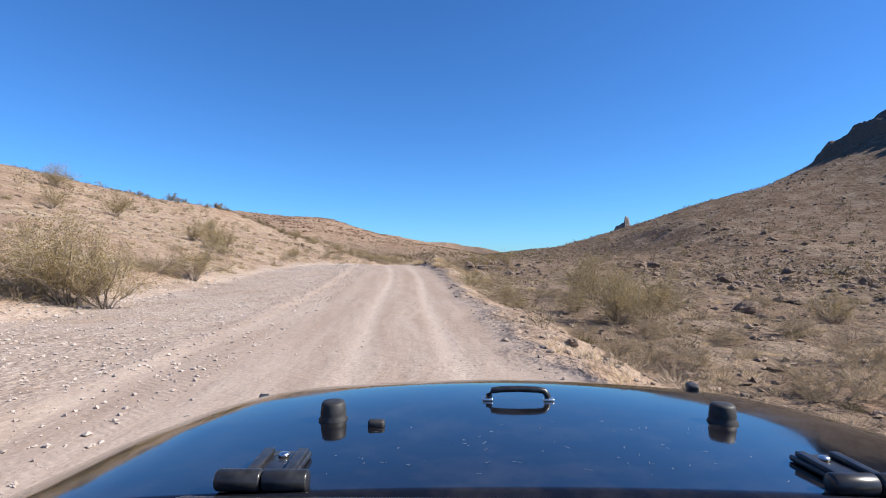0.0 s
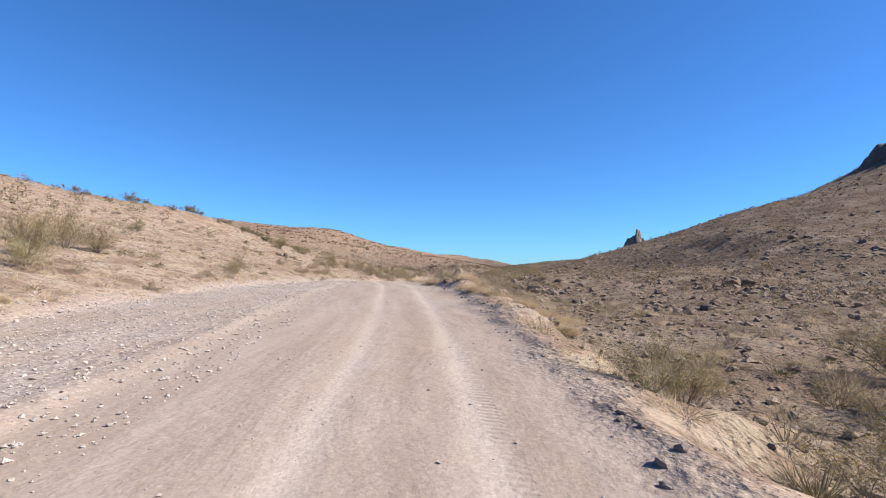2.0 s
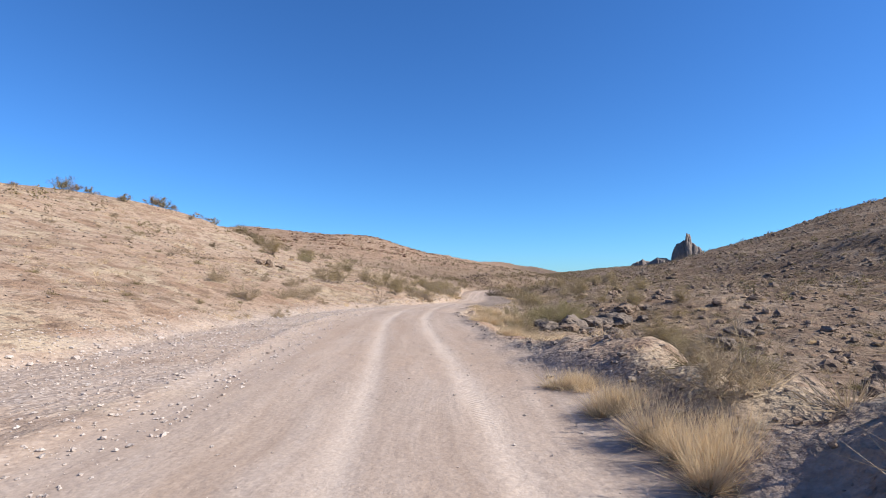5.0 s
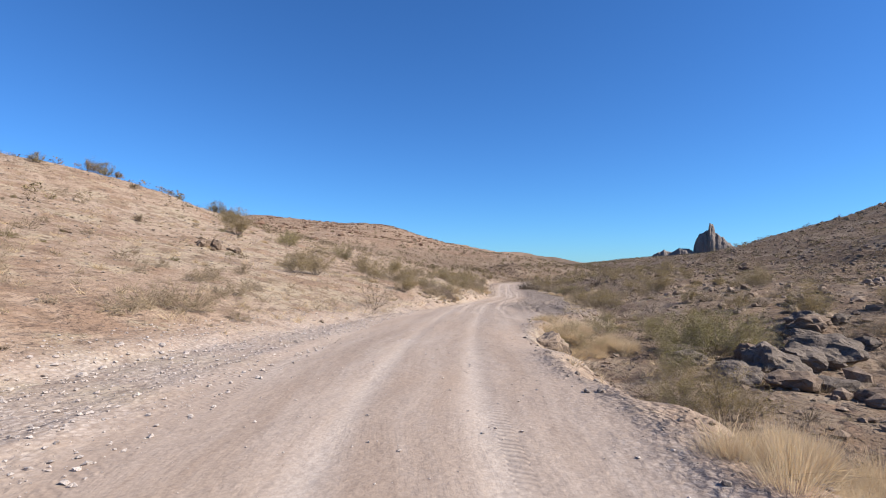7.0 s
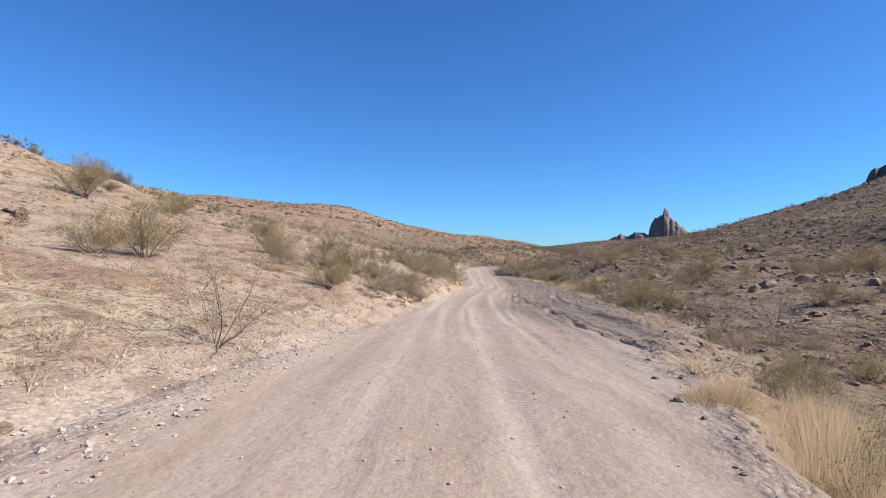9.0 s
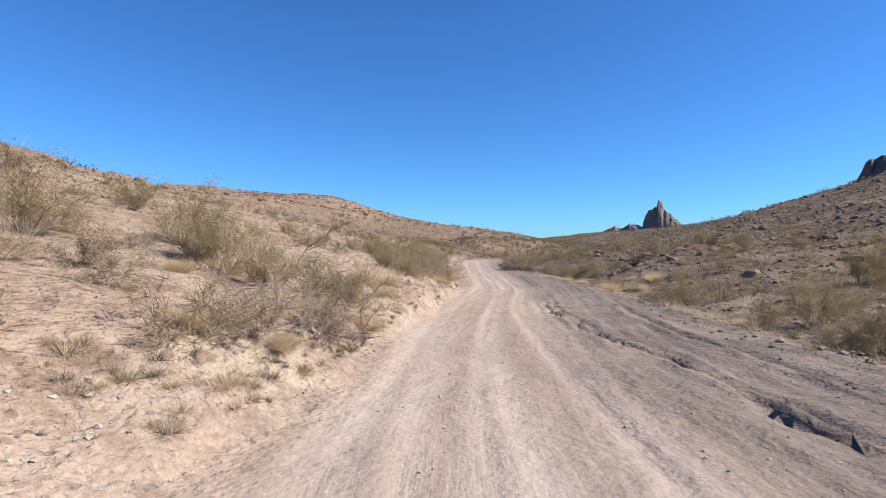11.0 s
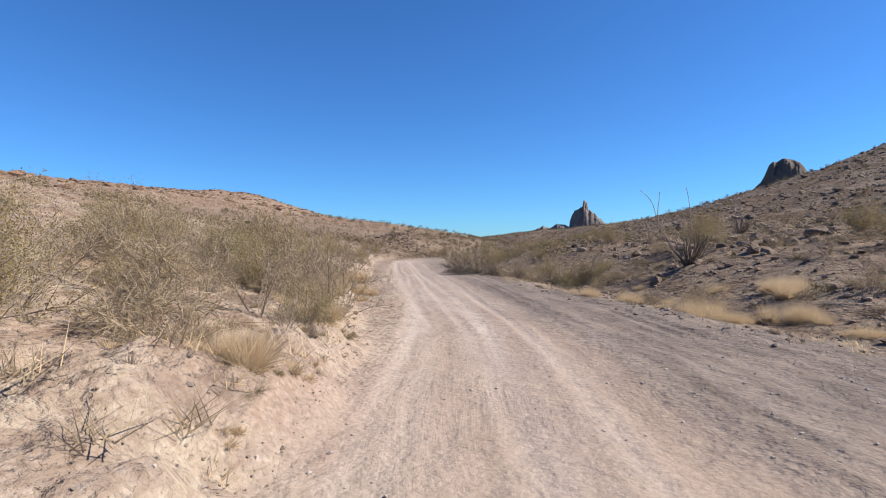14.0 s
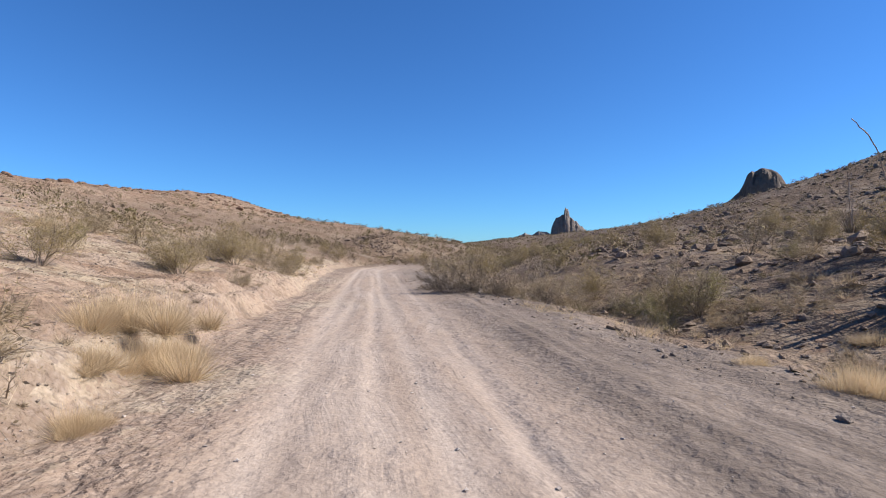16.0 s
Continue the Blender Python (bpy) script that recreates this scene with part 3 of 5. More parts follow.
def brush(seed, height=0.6, count=2200, mat=None, label=""):
    """A low dome of dry twigs."""
    r = rng(seed)
    lines, radii, outer = shoot_system(r, 16, height, 1.25, 6, 0.2)
    root = new("dry_shrub")
    part("branchwork", quick_mesh("branchwork", *tubes(lines, radii), [STEM if mat else TWIG]), root, kind="stuff")
    base = outer[r.randint(0, len(outer), count)]
    tip = base + r.normal(0, (0.085 if count > 5000 else 0.13) * height, (count, 3)) + base * (0.12, 0.12, 0.05)
    tip[:, 2] = np.maximum(tip[:, 2], 0.02)
    part("twig_dome", quick_mesh("twig_dome", *blades(r, base, tip, np.full(count, 0.0019 if count > 5000 else 0.0034)), [mat or BRUSH]), root, kind="stuff")
    return tagged(root, label or "low dry grey-brown shrub of tangled twigs", "shrub", "dry shrubs")


def straw_clump(seed, height=0.6, count=3000, width=0.8):
    """Several tufts that grew into one ragged clump."""
    r = rng(seed)
    root = new("grass_clump")
    tufts = 7
    mid = r.normal(0, width * 0.3, (tufts, 2))
    tall = r.uniform(0.55, 1.0, tufts)
    k = r.randint(0, tufts, count)
    az, rad = r.uniform(0, 2 * np.pi, count), 0.12 * np.sqrt(r.uniform(0, 1, count))
    base = np.stack([mid[k, 0] + rad * np.cos(az), mid[k, 1] + rad * np.sin(az), np.full(count, -0.05)], 1)
    lean = np.abs(r.normal(0, 0.5, count)) + rad * 2
    h = height * tall[k] * r.uniform(0.45, 1.1, count)
    tip = base + np.stack([np.cos(az) * np.sin(lean) * h, np.sin(az) * np.sin(lean) * h, np.cos(lean) * h], 1) + r.normal(0, 0.13, (count, 3)) * h[:, None]
    part("tuft", quick_mesh("tuft", *blades(r, base, tip, np.full(count, 0.0026)), [STRAW]), root, kind="stuff")
    low = base + r.normal(0, 0.08, base.shape) * (1, 1, 0.3)
    low = low[: count // 2]
    tip = low + r.normal(0, 0.18, low.shape) * (1, 1, 0.4) + (0, 0, 0.1)
    part("thatch", quick_mesh("thatch", *blades(r, low, tip, np.full(len(low), 0.004)), [BRUSH, STRAW], False, r.randint(0, 2, len(low))), root, kind="stuff")
    return tagged(root, "golden dry bunch grass clump beside the dirt road", "grass", "grass clumps")


def ocotillo(seed, wands, height):
    r = rng(seed)
    root = new("ocotillo")
    lines, radii = [], []
    for k in range(wands):
        az, lean = r.uniform(0, 2 * np.pi), r.uniform(0.15, 0.75)
        long = height * r.uniform(0.2, 0.34)
        way = (np.cos(az) * np.sin(lean), np.sin(az) * np.sin(lean), np.cos(lean))
        lines.append(limb(r, (0.1 * np.cos(az), 0.1 * np.sin(az), -0.1), way, long, 10, 0.07))
        radii.append(np.linspace(0.026, 0.012, 10))
    whips, taper = [], []
    # a few canes shot far above the rest, one of them bent and forked
    for way in (((0, 0), (-0.5, 0.55), (-0.95, 1.15), (-1.35, 1.8), (-1.55, 2.35), (-1.66, 2.75), (-1.9, 3.1), (-2.25, 3.36)),
                ((-1.3, 1.7), (-1.22, 2.05), (-1.05, 2.3), (-0.85, 2.5)), ((-1.45, 2.05), (-1.42, 2.6), (-1.35, 3.3)), ((0.05, 0.2), (0.12, 1.2), (0.1, 2.3), (0.0, 3.0), (-0.12, 3.5))):
        q = np.array([(u, 0.0, v) for u, v in way])
        t = np.linspace(0, len(way) - 1, 5 * len(way))
        q = np.stack([np.interp(t, range(len(way)), q[:, c]) for c in range(3)], 1) * height / 5.0
        q[1:-1] = (q[:-2] + q[1:-1] + q[2:]) / 3 + r.normal(0, 0.008, q[1:-1].shape)
        whips.append(q)
        taper.append(np.linspace(0.024, 0.011, len(q)))
    part("long_canes", quick_mesh("long_canes", *tubes(whips, taper, 4), [DEAD]), root, kind="stuff")
    part("caning", quick_mesh("caning", *tubes(lines, radii, 4), [STEM]), root, kind="stuff")
    pts = np.concatenate(lines[:wands])
    base = pts[r.randint(0, len(pts), 1400)]
    part("thorn_cover", quick_mesh("thorn_cover", *blades(r, base, base + r.normal(0, 0.05, base.shape), np.full(1400, 0.005)), [TWIG]), root, kind="stuff")
    return tagged(root, "bare ocotillo with long thin upright canes", "plant", "ocotillos")


def leaning_shrub(seed, way):
    """One crooked leaning stem that ends in leafy twigs; way: (across, up) from the root."""
    r = rng(seed)
    root = new("leaning_creosote")
    q = np.array([(u, 0.25 * u + r.normal(0, 0.02), v) for u, v in way])
    lines, radii, outer = [q], [np.linspace(0.019, 0.008, len(q))], []
    for k in range(36):
        at = len(q) - 1 - int(5 * r.uniform() ** 1.2)
        w = q[at] - q[at - 1]
        w = w / np.linalg.norm(w) + r.normal(0, 0.75, 3) + (0, 0, 0.25)
        twig = limb(r, q[at], w / np.linalg.norm(w), r.uniform(0.15, 0.42), 6, 0.25)
        lines.append(twig)
        radii.append(np.linspace(0.006, 0.002, 6))
        outer.append(twig[2:])
    for at, long in ((2, 0.7), (3, 0.5), (2, 0.5), (1, 0.8)):
        lines.append(limb(r, q[at], Vector((r.uniform(0.2, 1), r.normal(0, 0.4), r.uniform(0, 0.7))).normalized(), long, 7, 0.22))
        radii.append(np.linspace(0.012, 0.003, 7))
    part("branchwork", quick_mesh("branchwork", *tubes(lines, radii, 4), [STEM]), root, kind="stuff")
    outer = np.concatenate(outer)
    spots = outer[r.randint(0, len(outer), 2000)] + r.normal(0, 0.04, (2000, 3))
    part("foliage", quick_mesh("foliage", *leaves(r, spots, 0.0085), [GREEN_LEAF]), root, kind="stuff")
    return tagged(root, "crooked leaning creosote stem with a leafy tip on the bank", "bush", "desert bushes")


def dead_branch(seed, long, mat):
    """A fallen forked branch."""
    r = rng(seed)
    main = limb(r, (0, 0, 0.05), (1, 0, 0.12), long, 9, 0.24, 0.01)
    lines, radii = [main], [np.linspace(0.019, 0.007, 9)]
    for at in (2, 4, 5, 7):
        lines.append(limb(r, main[at], Vector((0.7, r.normal(0, 0.6), r.uniform(0.1, 0.6))).normalized(), long * r.uniform(0.25, 0.5), 6, 0.16))
        radii.append(np.linspace(0.010, 0.003, 6))
    ob = new("dead_branch", quick_mesh("dead_branch", *tubes(lines, radii, 5), [mat]))
    return tagged(ob, "bleached dead branch lying on the bank", "branch", "dead branches")


def rock_mesh(name, seed, size, mat, level=3, rough=0.5):
    """A weathered rock: a ball cut by planes and roughened."""
    r = rng(seed)
    bm = bmesh.new()
    bmesh.ops.create_icosphere(bm, subdivisions=level, radius=1.0)
    cuts = [(Vector(r.normal(0, 1, 3)).normalized(), r.uniform(0.55, 0.9)) for _ in range(9)]
    for v in bm.verts:
        for way, d in cuts:
            over = v.co.dot(way) - d
            if over > 0:
                v.co -= way * over * 0.9
        n = noise.fractal(v.co * 1.7 + Vector((seed * 3.1, 0, 0)), 1.0, 2.0, 4) + 0.35 * abs(noise.noise(v.co * 4.5 + Vector((0, seed * 1.7, 0))))
        v.co *= 1 + rough * 0.6 * n
        v.co = Vector((v.co.x * size[0] / 2, v.co.y * size[1] / 2, v.co.z * size[2] / 2))
    me = bpy.data.meshes.new(name)
    bm.to_mesh(me)
    bm.free()
    me.materials.append(mat)
    return me


def rock(seed, x, y, size, mat=None, label="weathered brown desert boulder half sunk in soil", name="boulder", sink=0.3, turn=0.0, level=3):
    ob = new(name, rock_mesh(name, seed, size, mat or ROCK, level))
    ob.matrix_world = pose(x, y, float(ground_at(x, y)) + size[2] * (0.5 - sink), 0, 0, turn)
    return tagged(ob, label, "rock", "boulders")


def stand(ob, x, y, scale=1.0, turn=0.0, sink=0.03):
    ob.scale = (scale,) * 3
    ob.matrix_basis = pose(x, y, float(ground_at(x, y)) - sink, 0, 0, turn) @ Matrix.Diagonal((scale, scale, scale, 1))
    return ob


def stand_copy(ob, x, y, scale=1.0, turn=0.0, sink=0.03):
    c = copy_thing(ob, Matrix())
    return stand(c, x, y, scale, turn, sink)

# ---- far rocks ----
def crag(name, seed, x, y, base_z, profile, depth, mat, label, twist=0.0, rings=40):
    """A rock mass whose outline is a row of (across, height) corners; it is as deep as told and roughened all round."""
    r = rng(seed)
    us = np.linspace(profile[0][0], profile[-1][0], 170)
    tops = np.interp(us, [p[0] for p in profile], [p[1] for p in profile])
    tops = tops + 0.016 * (profile[-1][0] - profile[0][0]) * fbm(us, 0 * us, (profile[-1][0] - profile[0][0]) * 0.045, 3, seed + 13) * (tops > 0.12 * tops.max())
    vs = np.linspace(-1, 1, rings)
    U, V = np.meshgrid(us, vs)
    span = profile[-1][0] - profile[0][0]
    Z = tops[None] * np.sqrt(np.maximum(0, 1 - np.abs(V) ** 3.2))
    rough = fbm(U, V * depth, span * 0.11, 5, seed) + 0.35 * fbm(U, V * depth, span * 0.035, 3, seed + 3)
    Z = Z * (1 + 0.20 * (rough - 0.1) * step(0.15, 0.6, np.abs(V))) + 0.014 * span * rough * (Z > 0.02 * span)
    D = V * depth * (0.55 + 0.45 * (tops / tops.max())[None]) + 0.10 * depth * fbm(U, Z, span * 0.12, 4, seed + 7)
    n = len(us)
    c = (np.arange(rings - 1)[:, None] * n + np.arange(n - 1)[None]).ravel()
    me = quick_mesh(name, np.stack([U, D, Z], -1).reshape(-1, 3), np.stack([c, c + 1, c + n + 1, c + n], 1), [mat])
    ob = new(name, me)
    ob.matrix_world = pose(x, y, base_z, 0, 0, twist)
    return tagged(ob, label, "rock", "", "")


def bearing(x, y):
    return -math.degrees(math.atan2(x + 7, y - 90))


SP = (851.0, 2431.0)
crag("rock_spire", 3, *SP, 20, [(-118, 0), (-104, 16), (-96, 40), (-88, 46), (-84, 20), (-79, 30), (-72, 76), (-66, 92), (-58, 104), (-49, 120), (-34, 124), (-27, 134), (-17, 131), (-15, 150), (-11, 167), (2, 166), (7, 150), (9, 130), (20, 126), (29, 116), (41, 108), (52, 92), (66, 80), (82, 68), (98, 46), (112, 28), (128, 0)], 70, FAR_ROCK,
     "tall grey-brown rock spire with a finger on top", bearing(*SP))
crag("rock_ridge", 5, 712, 2440, 20, [(-150, 0), (-112, 22), (-92, 44), (-70, 50), (-55, 62), (-42, 52), (-24, 48), (-8, 58), (6, 68), (22, 60), (40, 64), (58, 50), (78, 44), (96, 30), (130, 0)], 50, FAR_ROCK, "low jagged grey rock ridge on the skyline", bearing(712, 2440))
crag("rock_dome", 8, 875, 1245, 0, [(-116, 0), (-92, 92), (-70, 114), (-60, 124), (-45, 138), (-36, 156), (-29, 174), (-19, 184), (-4, 187), (12, 186), (30, 179), (40, 167), (48, 150), (110, 110), (150, 0)], 70, BROWN_ROCK, "dark rounded rock dome above the hill", bearing(875, 1245))
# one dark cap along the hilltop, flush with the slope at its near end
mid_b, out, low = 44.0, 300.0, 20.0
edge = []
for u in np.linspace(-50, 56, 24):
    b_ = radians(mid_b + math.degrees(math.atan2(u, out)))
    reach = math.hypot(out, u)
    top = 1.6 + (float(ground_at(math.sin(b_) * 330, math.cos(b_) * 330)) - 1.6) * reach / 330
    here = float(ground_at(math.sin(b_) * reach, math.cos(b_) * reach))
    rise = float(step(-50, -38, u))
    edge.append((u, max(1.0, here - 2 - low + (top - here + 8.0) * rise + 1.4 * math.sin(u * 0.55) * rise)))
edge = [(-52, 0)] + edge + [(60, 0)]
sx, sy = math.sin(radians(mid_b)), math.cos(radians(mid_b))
# the dark rock tone also stands in for shade on the near face
crag("rock_cliff", 11, sx * out, sy * out, low, edge, 16, DARK_ROCK, "dark rock cliff band on the hilltop, its shaded face darkened in colour", -mid_b, 48)

# ---- plants ----
CREOSOTES = [creosote(11, 1.5, 7400), creosote(12, 1.3, 6400), creosote(13, 1.7, 9400), creosote(14, 1.1, 6400, GREEN_LEAF, "greenish rounded creosote bush on the slope")]
CREST = [creosote(15, 1.4, 6000, SCRUB_GREEN, "dark olive creosote bush on the crest of the sandy slope", 15, 1.05, 1.7), creosote(16, 1.1, 5000, SCRUB_BROWN, "dark brown creosote bush on the crest of the sandy slope", 15, 1.1, 1.7)]
BARE = [creosote(21, 1.3, 900, BRUSH, "nearly leafless brown bush with crooked branches", 9, 1.0), creosote(22, 1.1, 1400, BRUSH, "nearly leafless brown bush with crooked branches", 11, 1.0)]
SHRUBS = [brush(31), brush(32, 0.5, 1800), brush(33, 0.75, 2800), brush(34, 0.4, 1600, TWIG)]
GRASSES = [straw_clump(41), straw_clump(42, 0.48, 2200, 0.6), straw_clump(43, 0.72, 4200, 1.2)]
used = set()


planted, surplus, sparing = {}, [], False


def open_sand(x, y):
    """The bare sandy slope above the bank, where next to nothing grows."""
    s = x - line_x(y)
    return ((y > 105.8) & (y < 117.0) & (s < -1.0) & (s > -13)) | ((y > 130.8) & (y < 142) & (s < -1.0) & (s > -14))



def plant(kinds, k, x, y, scale=1.0, turn=0.0):
    """One more plant of a kind; past 290 of a kind its place goes to the joined scrub."""
    if sparing and open_sand(x, y):
        return None
    ob = kinds[k % len(kinds)]
    kind = ob.name.split(".")[0]
    planted[kind] = planted.get(kind, 0) + 1
    if planted[kind] > 290:
        surplus.append((x, y, scale * (1.2 if "creosote" in kind else 0.6)))
        return None
    if ob.name in used:
        return stand_copy(ob, x, y, scale, turn)
    used.add(ob.name)
    return stand(ob, x, y, scale, turn)


# those that stand out, one by one
for k, x, y, sc in ((0, -19.6, 41.3, 1.0), (2, -18.8, 42.8, 1.0), (0, -17.9, 43.6, 0.8), (3, -15.0, 36.0, 0.8), (1, -18.4, 91.9, 0.8), (2, -17.8, 93.1, 0.9), (0, -11.1, 23.5, 1.00), (2, -10.2, 14.4, 1.25), (0, -11.3, 14.7, 1.25), (2, -9.5, 14.9, 1.05), (2, -40, 55, 1.30), (0, -12.6, 12.5, 1.00), (2, 6.1, 18.5, 1.00), (0, 7.6, 19.6, 1.10), (2, 7.4, 26.4, 1.15), (0, -16.6, 37.9, 0.95), (2, -28.1, 45.2, 1.10), (1, -14.7, 51.9, 0.90), (3, -28.6, 64.4, 1.00), (1, -27, 36.5, 1.10),
                    (3, -26.7, 109.6, 1.10), (3, -28, 112.7, 1.10), (0, -16.6, 107.3, 1.00), (2, -30, 106.8, 1.20), (2, -14.4, 105.3, 0.72), (3, -24.2, 117.2, 1.2), (3, -18.5, 117.3, 0.6), (1, -20.5, 127.9, 0.75), (0, -11.3, 104.4, 0.6), (3, -11.7, 105.5, 0.62), (2, -12.9, 104.2, 0.6), (3, 0.4, 83.2, 1.35), (3, 1.6, 83.9, 1.2), (3, -0.4, 83.9, 0.9), (2, -17.8, 103.5, 0.9),
                    (2, -12.2, 117.8, 0.62), (0, -11.3, 116, 0.54), (1, -11.6, 119.6, 0.59), (2, -12.8, 121.5, 0.59), (2, -10.9, 122.5, 0.54), (0, -11.9, 125.2, 0.59), (2, -14.5, 127.5, 0.65), (1, -11.2, 130.5, 0.54),
                    (2, -12.5, 141.5, 0.7), (0, -13.6, 137, 0.7), (2, -12.4, 147, 0.86), (1, -11, 152, 0.79), (1, 8, 30, 1.20), (3, 9.7, 29.2, 1.00)):
    plant(CREOSOTES, k, x, y, sc, 57.0 * k + 13 * x)
for k, x, y, sc in ((1, -48.8, 84.5, 0.9), (0, -47.9, 85.3, 0.6), (1, -50.0, 93.0, 0.5), (0, -52.5, 101.5, 1.1), (1, -51.6, 102.6, 0.9), (0, -50.7, 103.2, 0.6), (1, -47.8, 110.6, 1.3), (0, -47.0, 111.6, 1.1), (1, -46.2, 112.4, 0.8), (1, -45.0, 119.0, 0.5), (0, -45.2, 121.2, 0.7),
                    (0, -43.8, 127.2, 1.3), (1, -43.0, 127.8, 1.1), (0, -42.2, 128.6, 0.9), (1, -38.4, 119.9, 0.8), (0, -35.0, 114.4, 1.1), (1, -34.2, 115.0, 0.8), (0, -29.9, 116.8, 0.85), (1, -31.6, 96.7, 0.6), (0, -23.3, 115.6, 0.8), (1, -14.9, 101.3, 0.6), (1, -19.9, 94.8, 0.6), (0, -46.0, 103.0, 0.7), (1, -41.0, 108.0, 0.6)):
    plant(CREST, k, x, y, 0.85 * sc, 47.0 * k + 11 * x)
for k, x, y, sc in ((0, -12.9, 87.4, 1.15), (0, -20.7, 128.4, 0.72), (1, 9.6, 136, 1.20), (0, 7.1, 144, 1.20), (1, 3.9, 104.7, 1.20), (0, 7.9, 123.4, 1.30), (1, -10.6, 124.2, 0.86), (0, -10.9, 119, 0.5), (1, 11.5, 26, 1.20)):
    plant(BARE, k, x, y, sc, 31.0 * x)
for k, x, y, sc in ((0, -11.3, 102.2, 0.9), (3, -12.6, 101.5, 0.9), (1, -12.2, 38.5, 1.0), (3, -14.6, 37.6, 1.3), (0, -15.6, 76.3, 1.2), (2, -15.2, 76.9, 1.0), (0, -15.8, 80.3, 1.1), (3, -16.3, 82.7, 1.1), (2, -17.6, 81.5, 0.8), (0, -14.2, 77.7, 0.6), (1, -13.5, 69.5, 1), (0, -15.5, 75, 1), (2, -16, 71.5, 1.1), (3, -19, 80, 1.2), (0, -20.5, 95.5, 1.3), (2, -22, 101, 1.3), (1, -18.5, 86, 1.0), (0, 4.9, 12.5, 1.2), (2, 6.5, 16.5, 1.2), (0, 6, 19, 1.1)):
    plant(SHRUBS, k, x, y, sc, 77.0 * x)
for k, x, y, sc in ((0, 1.6, 43.6, 1.0), (2, 1.2, 42.0, 0.9), (1, 2.2, 41.0, 1.0), (2, 0.2, 45.5, 0.9), (1, 0.7, 47, 0.9), (2, -5.1, 83.0, 1.25), (0, -4.5, 82.2, 1.1), (2, -4.7, 84.1, 1.2), (1, -5.2, 84.9, 1.1), (2, -3.9, 83.4, 1.0), (2, -3.0, 83.7, 1.1), (0, -2.4, 83.2, 1.0), (1, -3.5, 82.7, 1.0), (2, -2.7, 84.4, 1.0), (0, 0.1, 125.2, 0.9), (1, 1.0, 125.9, 1.0), (2, 1.7, 124.7, 0.9), (1, 1.2, 130.1, 0.9), (2, -3.0, 69.6, 0.9), (1, -2.5, 70.4, 1.0), (0, -3.4, 68.5, 0.9), (1, 2.5, 39.5, 1.0), (2, 2.9, 38.2, 0.8),
                    (2, -1.9, 71.2, 1.0), (0, -2.3, 72.2, 1.0), (1, -2.0, 73.3, 1.1), (2, -1.3, 70.3, 1.1), (0, -3.4, 62.5, 1.0), (1, -2.7, 64.2, 1.1), (2, -4.0, 85.2, 1.0), (0, -0.5, 129.4, 1.0), (1, 0.2, 128.5, 0.9), (2, 0.6, 127.2, 1.0), (0, -1.2, 131.0, 0.9), (1, 2.2, 134.1, 0.9),
                    (0, -11.0, 108.0, 0.8), (2, -10.3, 134.8, 0.8), (1, 3.0, 130.0, 1.1), (2, 3.6, 127.5, 1.1), (1, 1.4, 122.5, 1.0), (0, 2.2, 121.0, 0.9), (1, -2.7, 54.5, 1.0), (2, -4.4, 68.5, 0.8)):
    plant(GRASSES, k, x, y, sc, 41.0 * x)
for x, y, sc in ((5.4, 21.5, 0.8), (8.8, 23.9, 0.9), (15.2, 20.5, 0.9)):
    plant(CREOSOTES, 1, x, y, sc, 41.0 * x)
for x, y, sc in ((5.5, 11.6, 0.9), (8.6, 15.9, 0.9), (6.8, 9.2, 1.2), (10.2, 12.6, 1.1), (11.5, 17.5, 1.0), (14.5, 24.0, 1.1), (7.3, 16.9, 0.8)):
    plant(SHRUBS, 2, x, y, sc, 53.0 * x)
lean = leaning_shrub(61, ((0, 0), (0.23, 0.62), (0.43, 0.92), (0.52, 1.06), (0.75, 1.17), (1.04, 1.39), (1.11, 1.50), (1.28, 1.56), (1.46, 1.64), (1.60, 1.73), (1.69, 1.77)))
stand(lean, -13.25, 106.5, 0.86, 0)
r = rng(81)
for k in range(120):
    y = r.uniform(84, 185)
    x = float(line_x(y)) + float(np.interp(y, TY, T_R)) + 2.2 + 16 * r.uniform() ** 1.3
    kinds = (CREOSOTES, BARE, SHRUBS, SHRUBS, CREOSOTES)[r.randint(5)]
    plant(kinds, r.randint(4), x, y, r.uniform(0.5, 0.95), r.uniform(0, 360))
for k in range(60):
    y = r.uniform(158, 250)
    x = float(line_x(y)) + r.uniform(-14, 30)
    if abs(x - float(line_x(y))) < 4.0 and y < 185:
        continue
    plant((CREOSOTES, BARE, SHRUBS)[r.randint(3)], r.randint(4), x, y, r.uniform(0.7, 1.2), r.uniform(0, 360))
for k, x, y, sc in ((1, -11.3, 108.9, 0.9), (0, 1.4, 34.7, 0.9), (2, 1.0, 36.0, 0.7), (1, 0.6, 37.3, 1.0), (2, 0.2, 38.6, 0.75), (0, -0.2, 40.0, 0.9), (1, -0.5, 41.4, 1.0), (0, 1.9, 33.6, 0.8)):
    plant(GRASSES, k, x, y, sc, 33.0 * y)
for x, y, sc in ((-1.2, 82.5, 0.8), (0.9, 85.6, 0.9), (-0.6, 86.8, 0.9), (-2.5, 88.0, 0.8), (1.8, 88.5, 0.9), (-3.2, 75.0, 0.6), (-2.0, 79.0, 0.7)):
    plant(CREOSOTES, 3, x, y, sc, 60.0 * y)
for k in range(34):
    x, y = r.uniform(-3.5, 9), r.uniform(64, 97)
    if x - float(line_x(y)) > float(np.interp(y, TY, T_R)) + 1.5:
        plant((SHRUBS, SHRUBS, BARE, CREOSOTES)[r.randint(4)], r.randint(4), x, y, r.uniform(0.5, 0.85), r.uniform(0, 360))
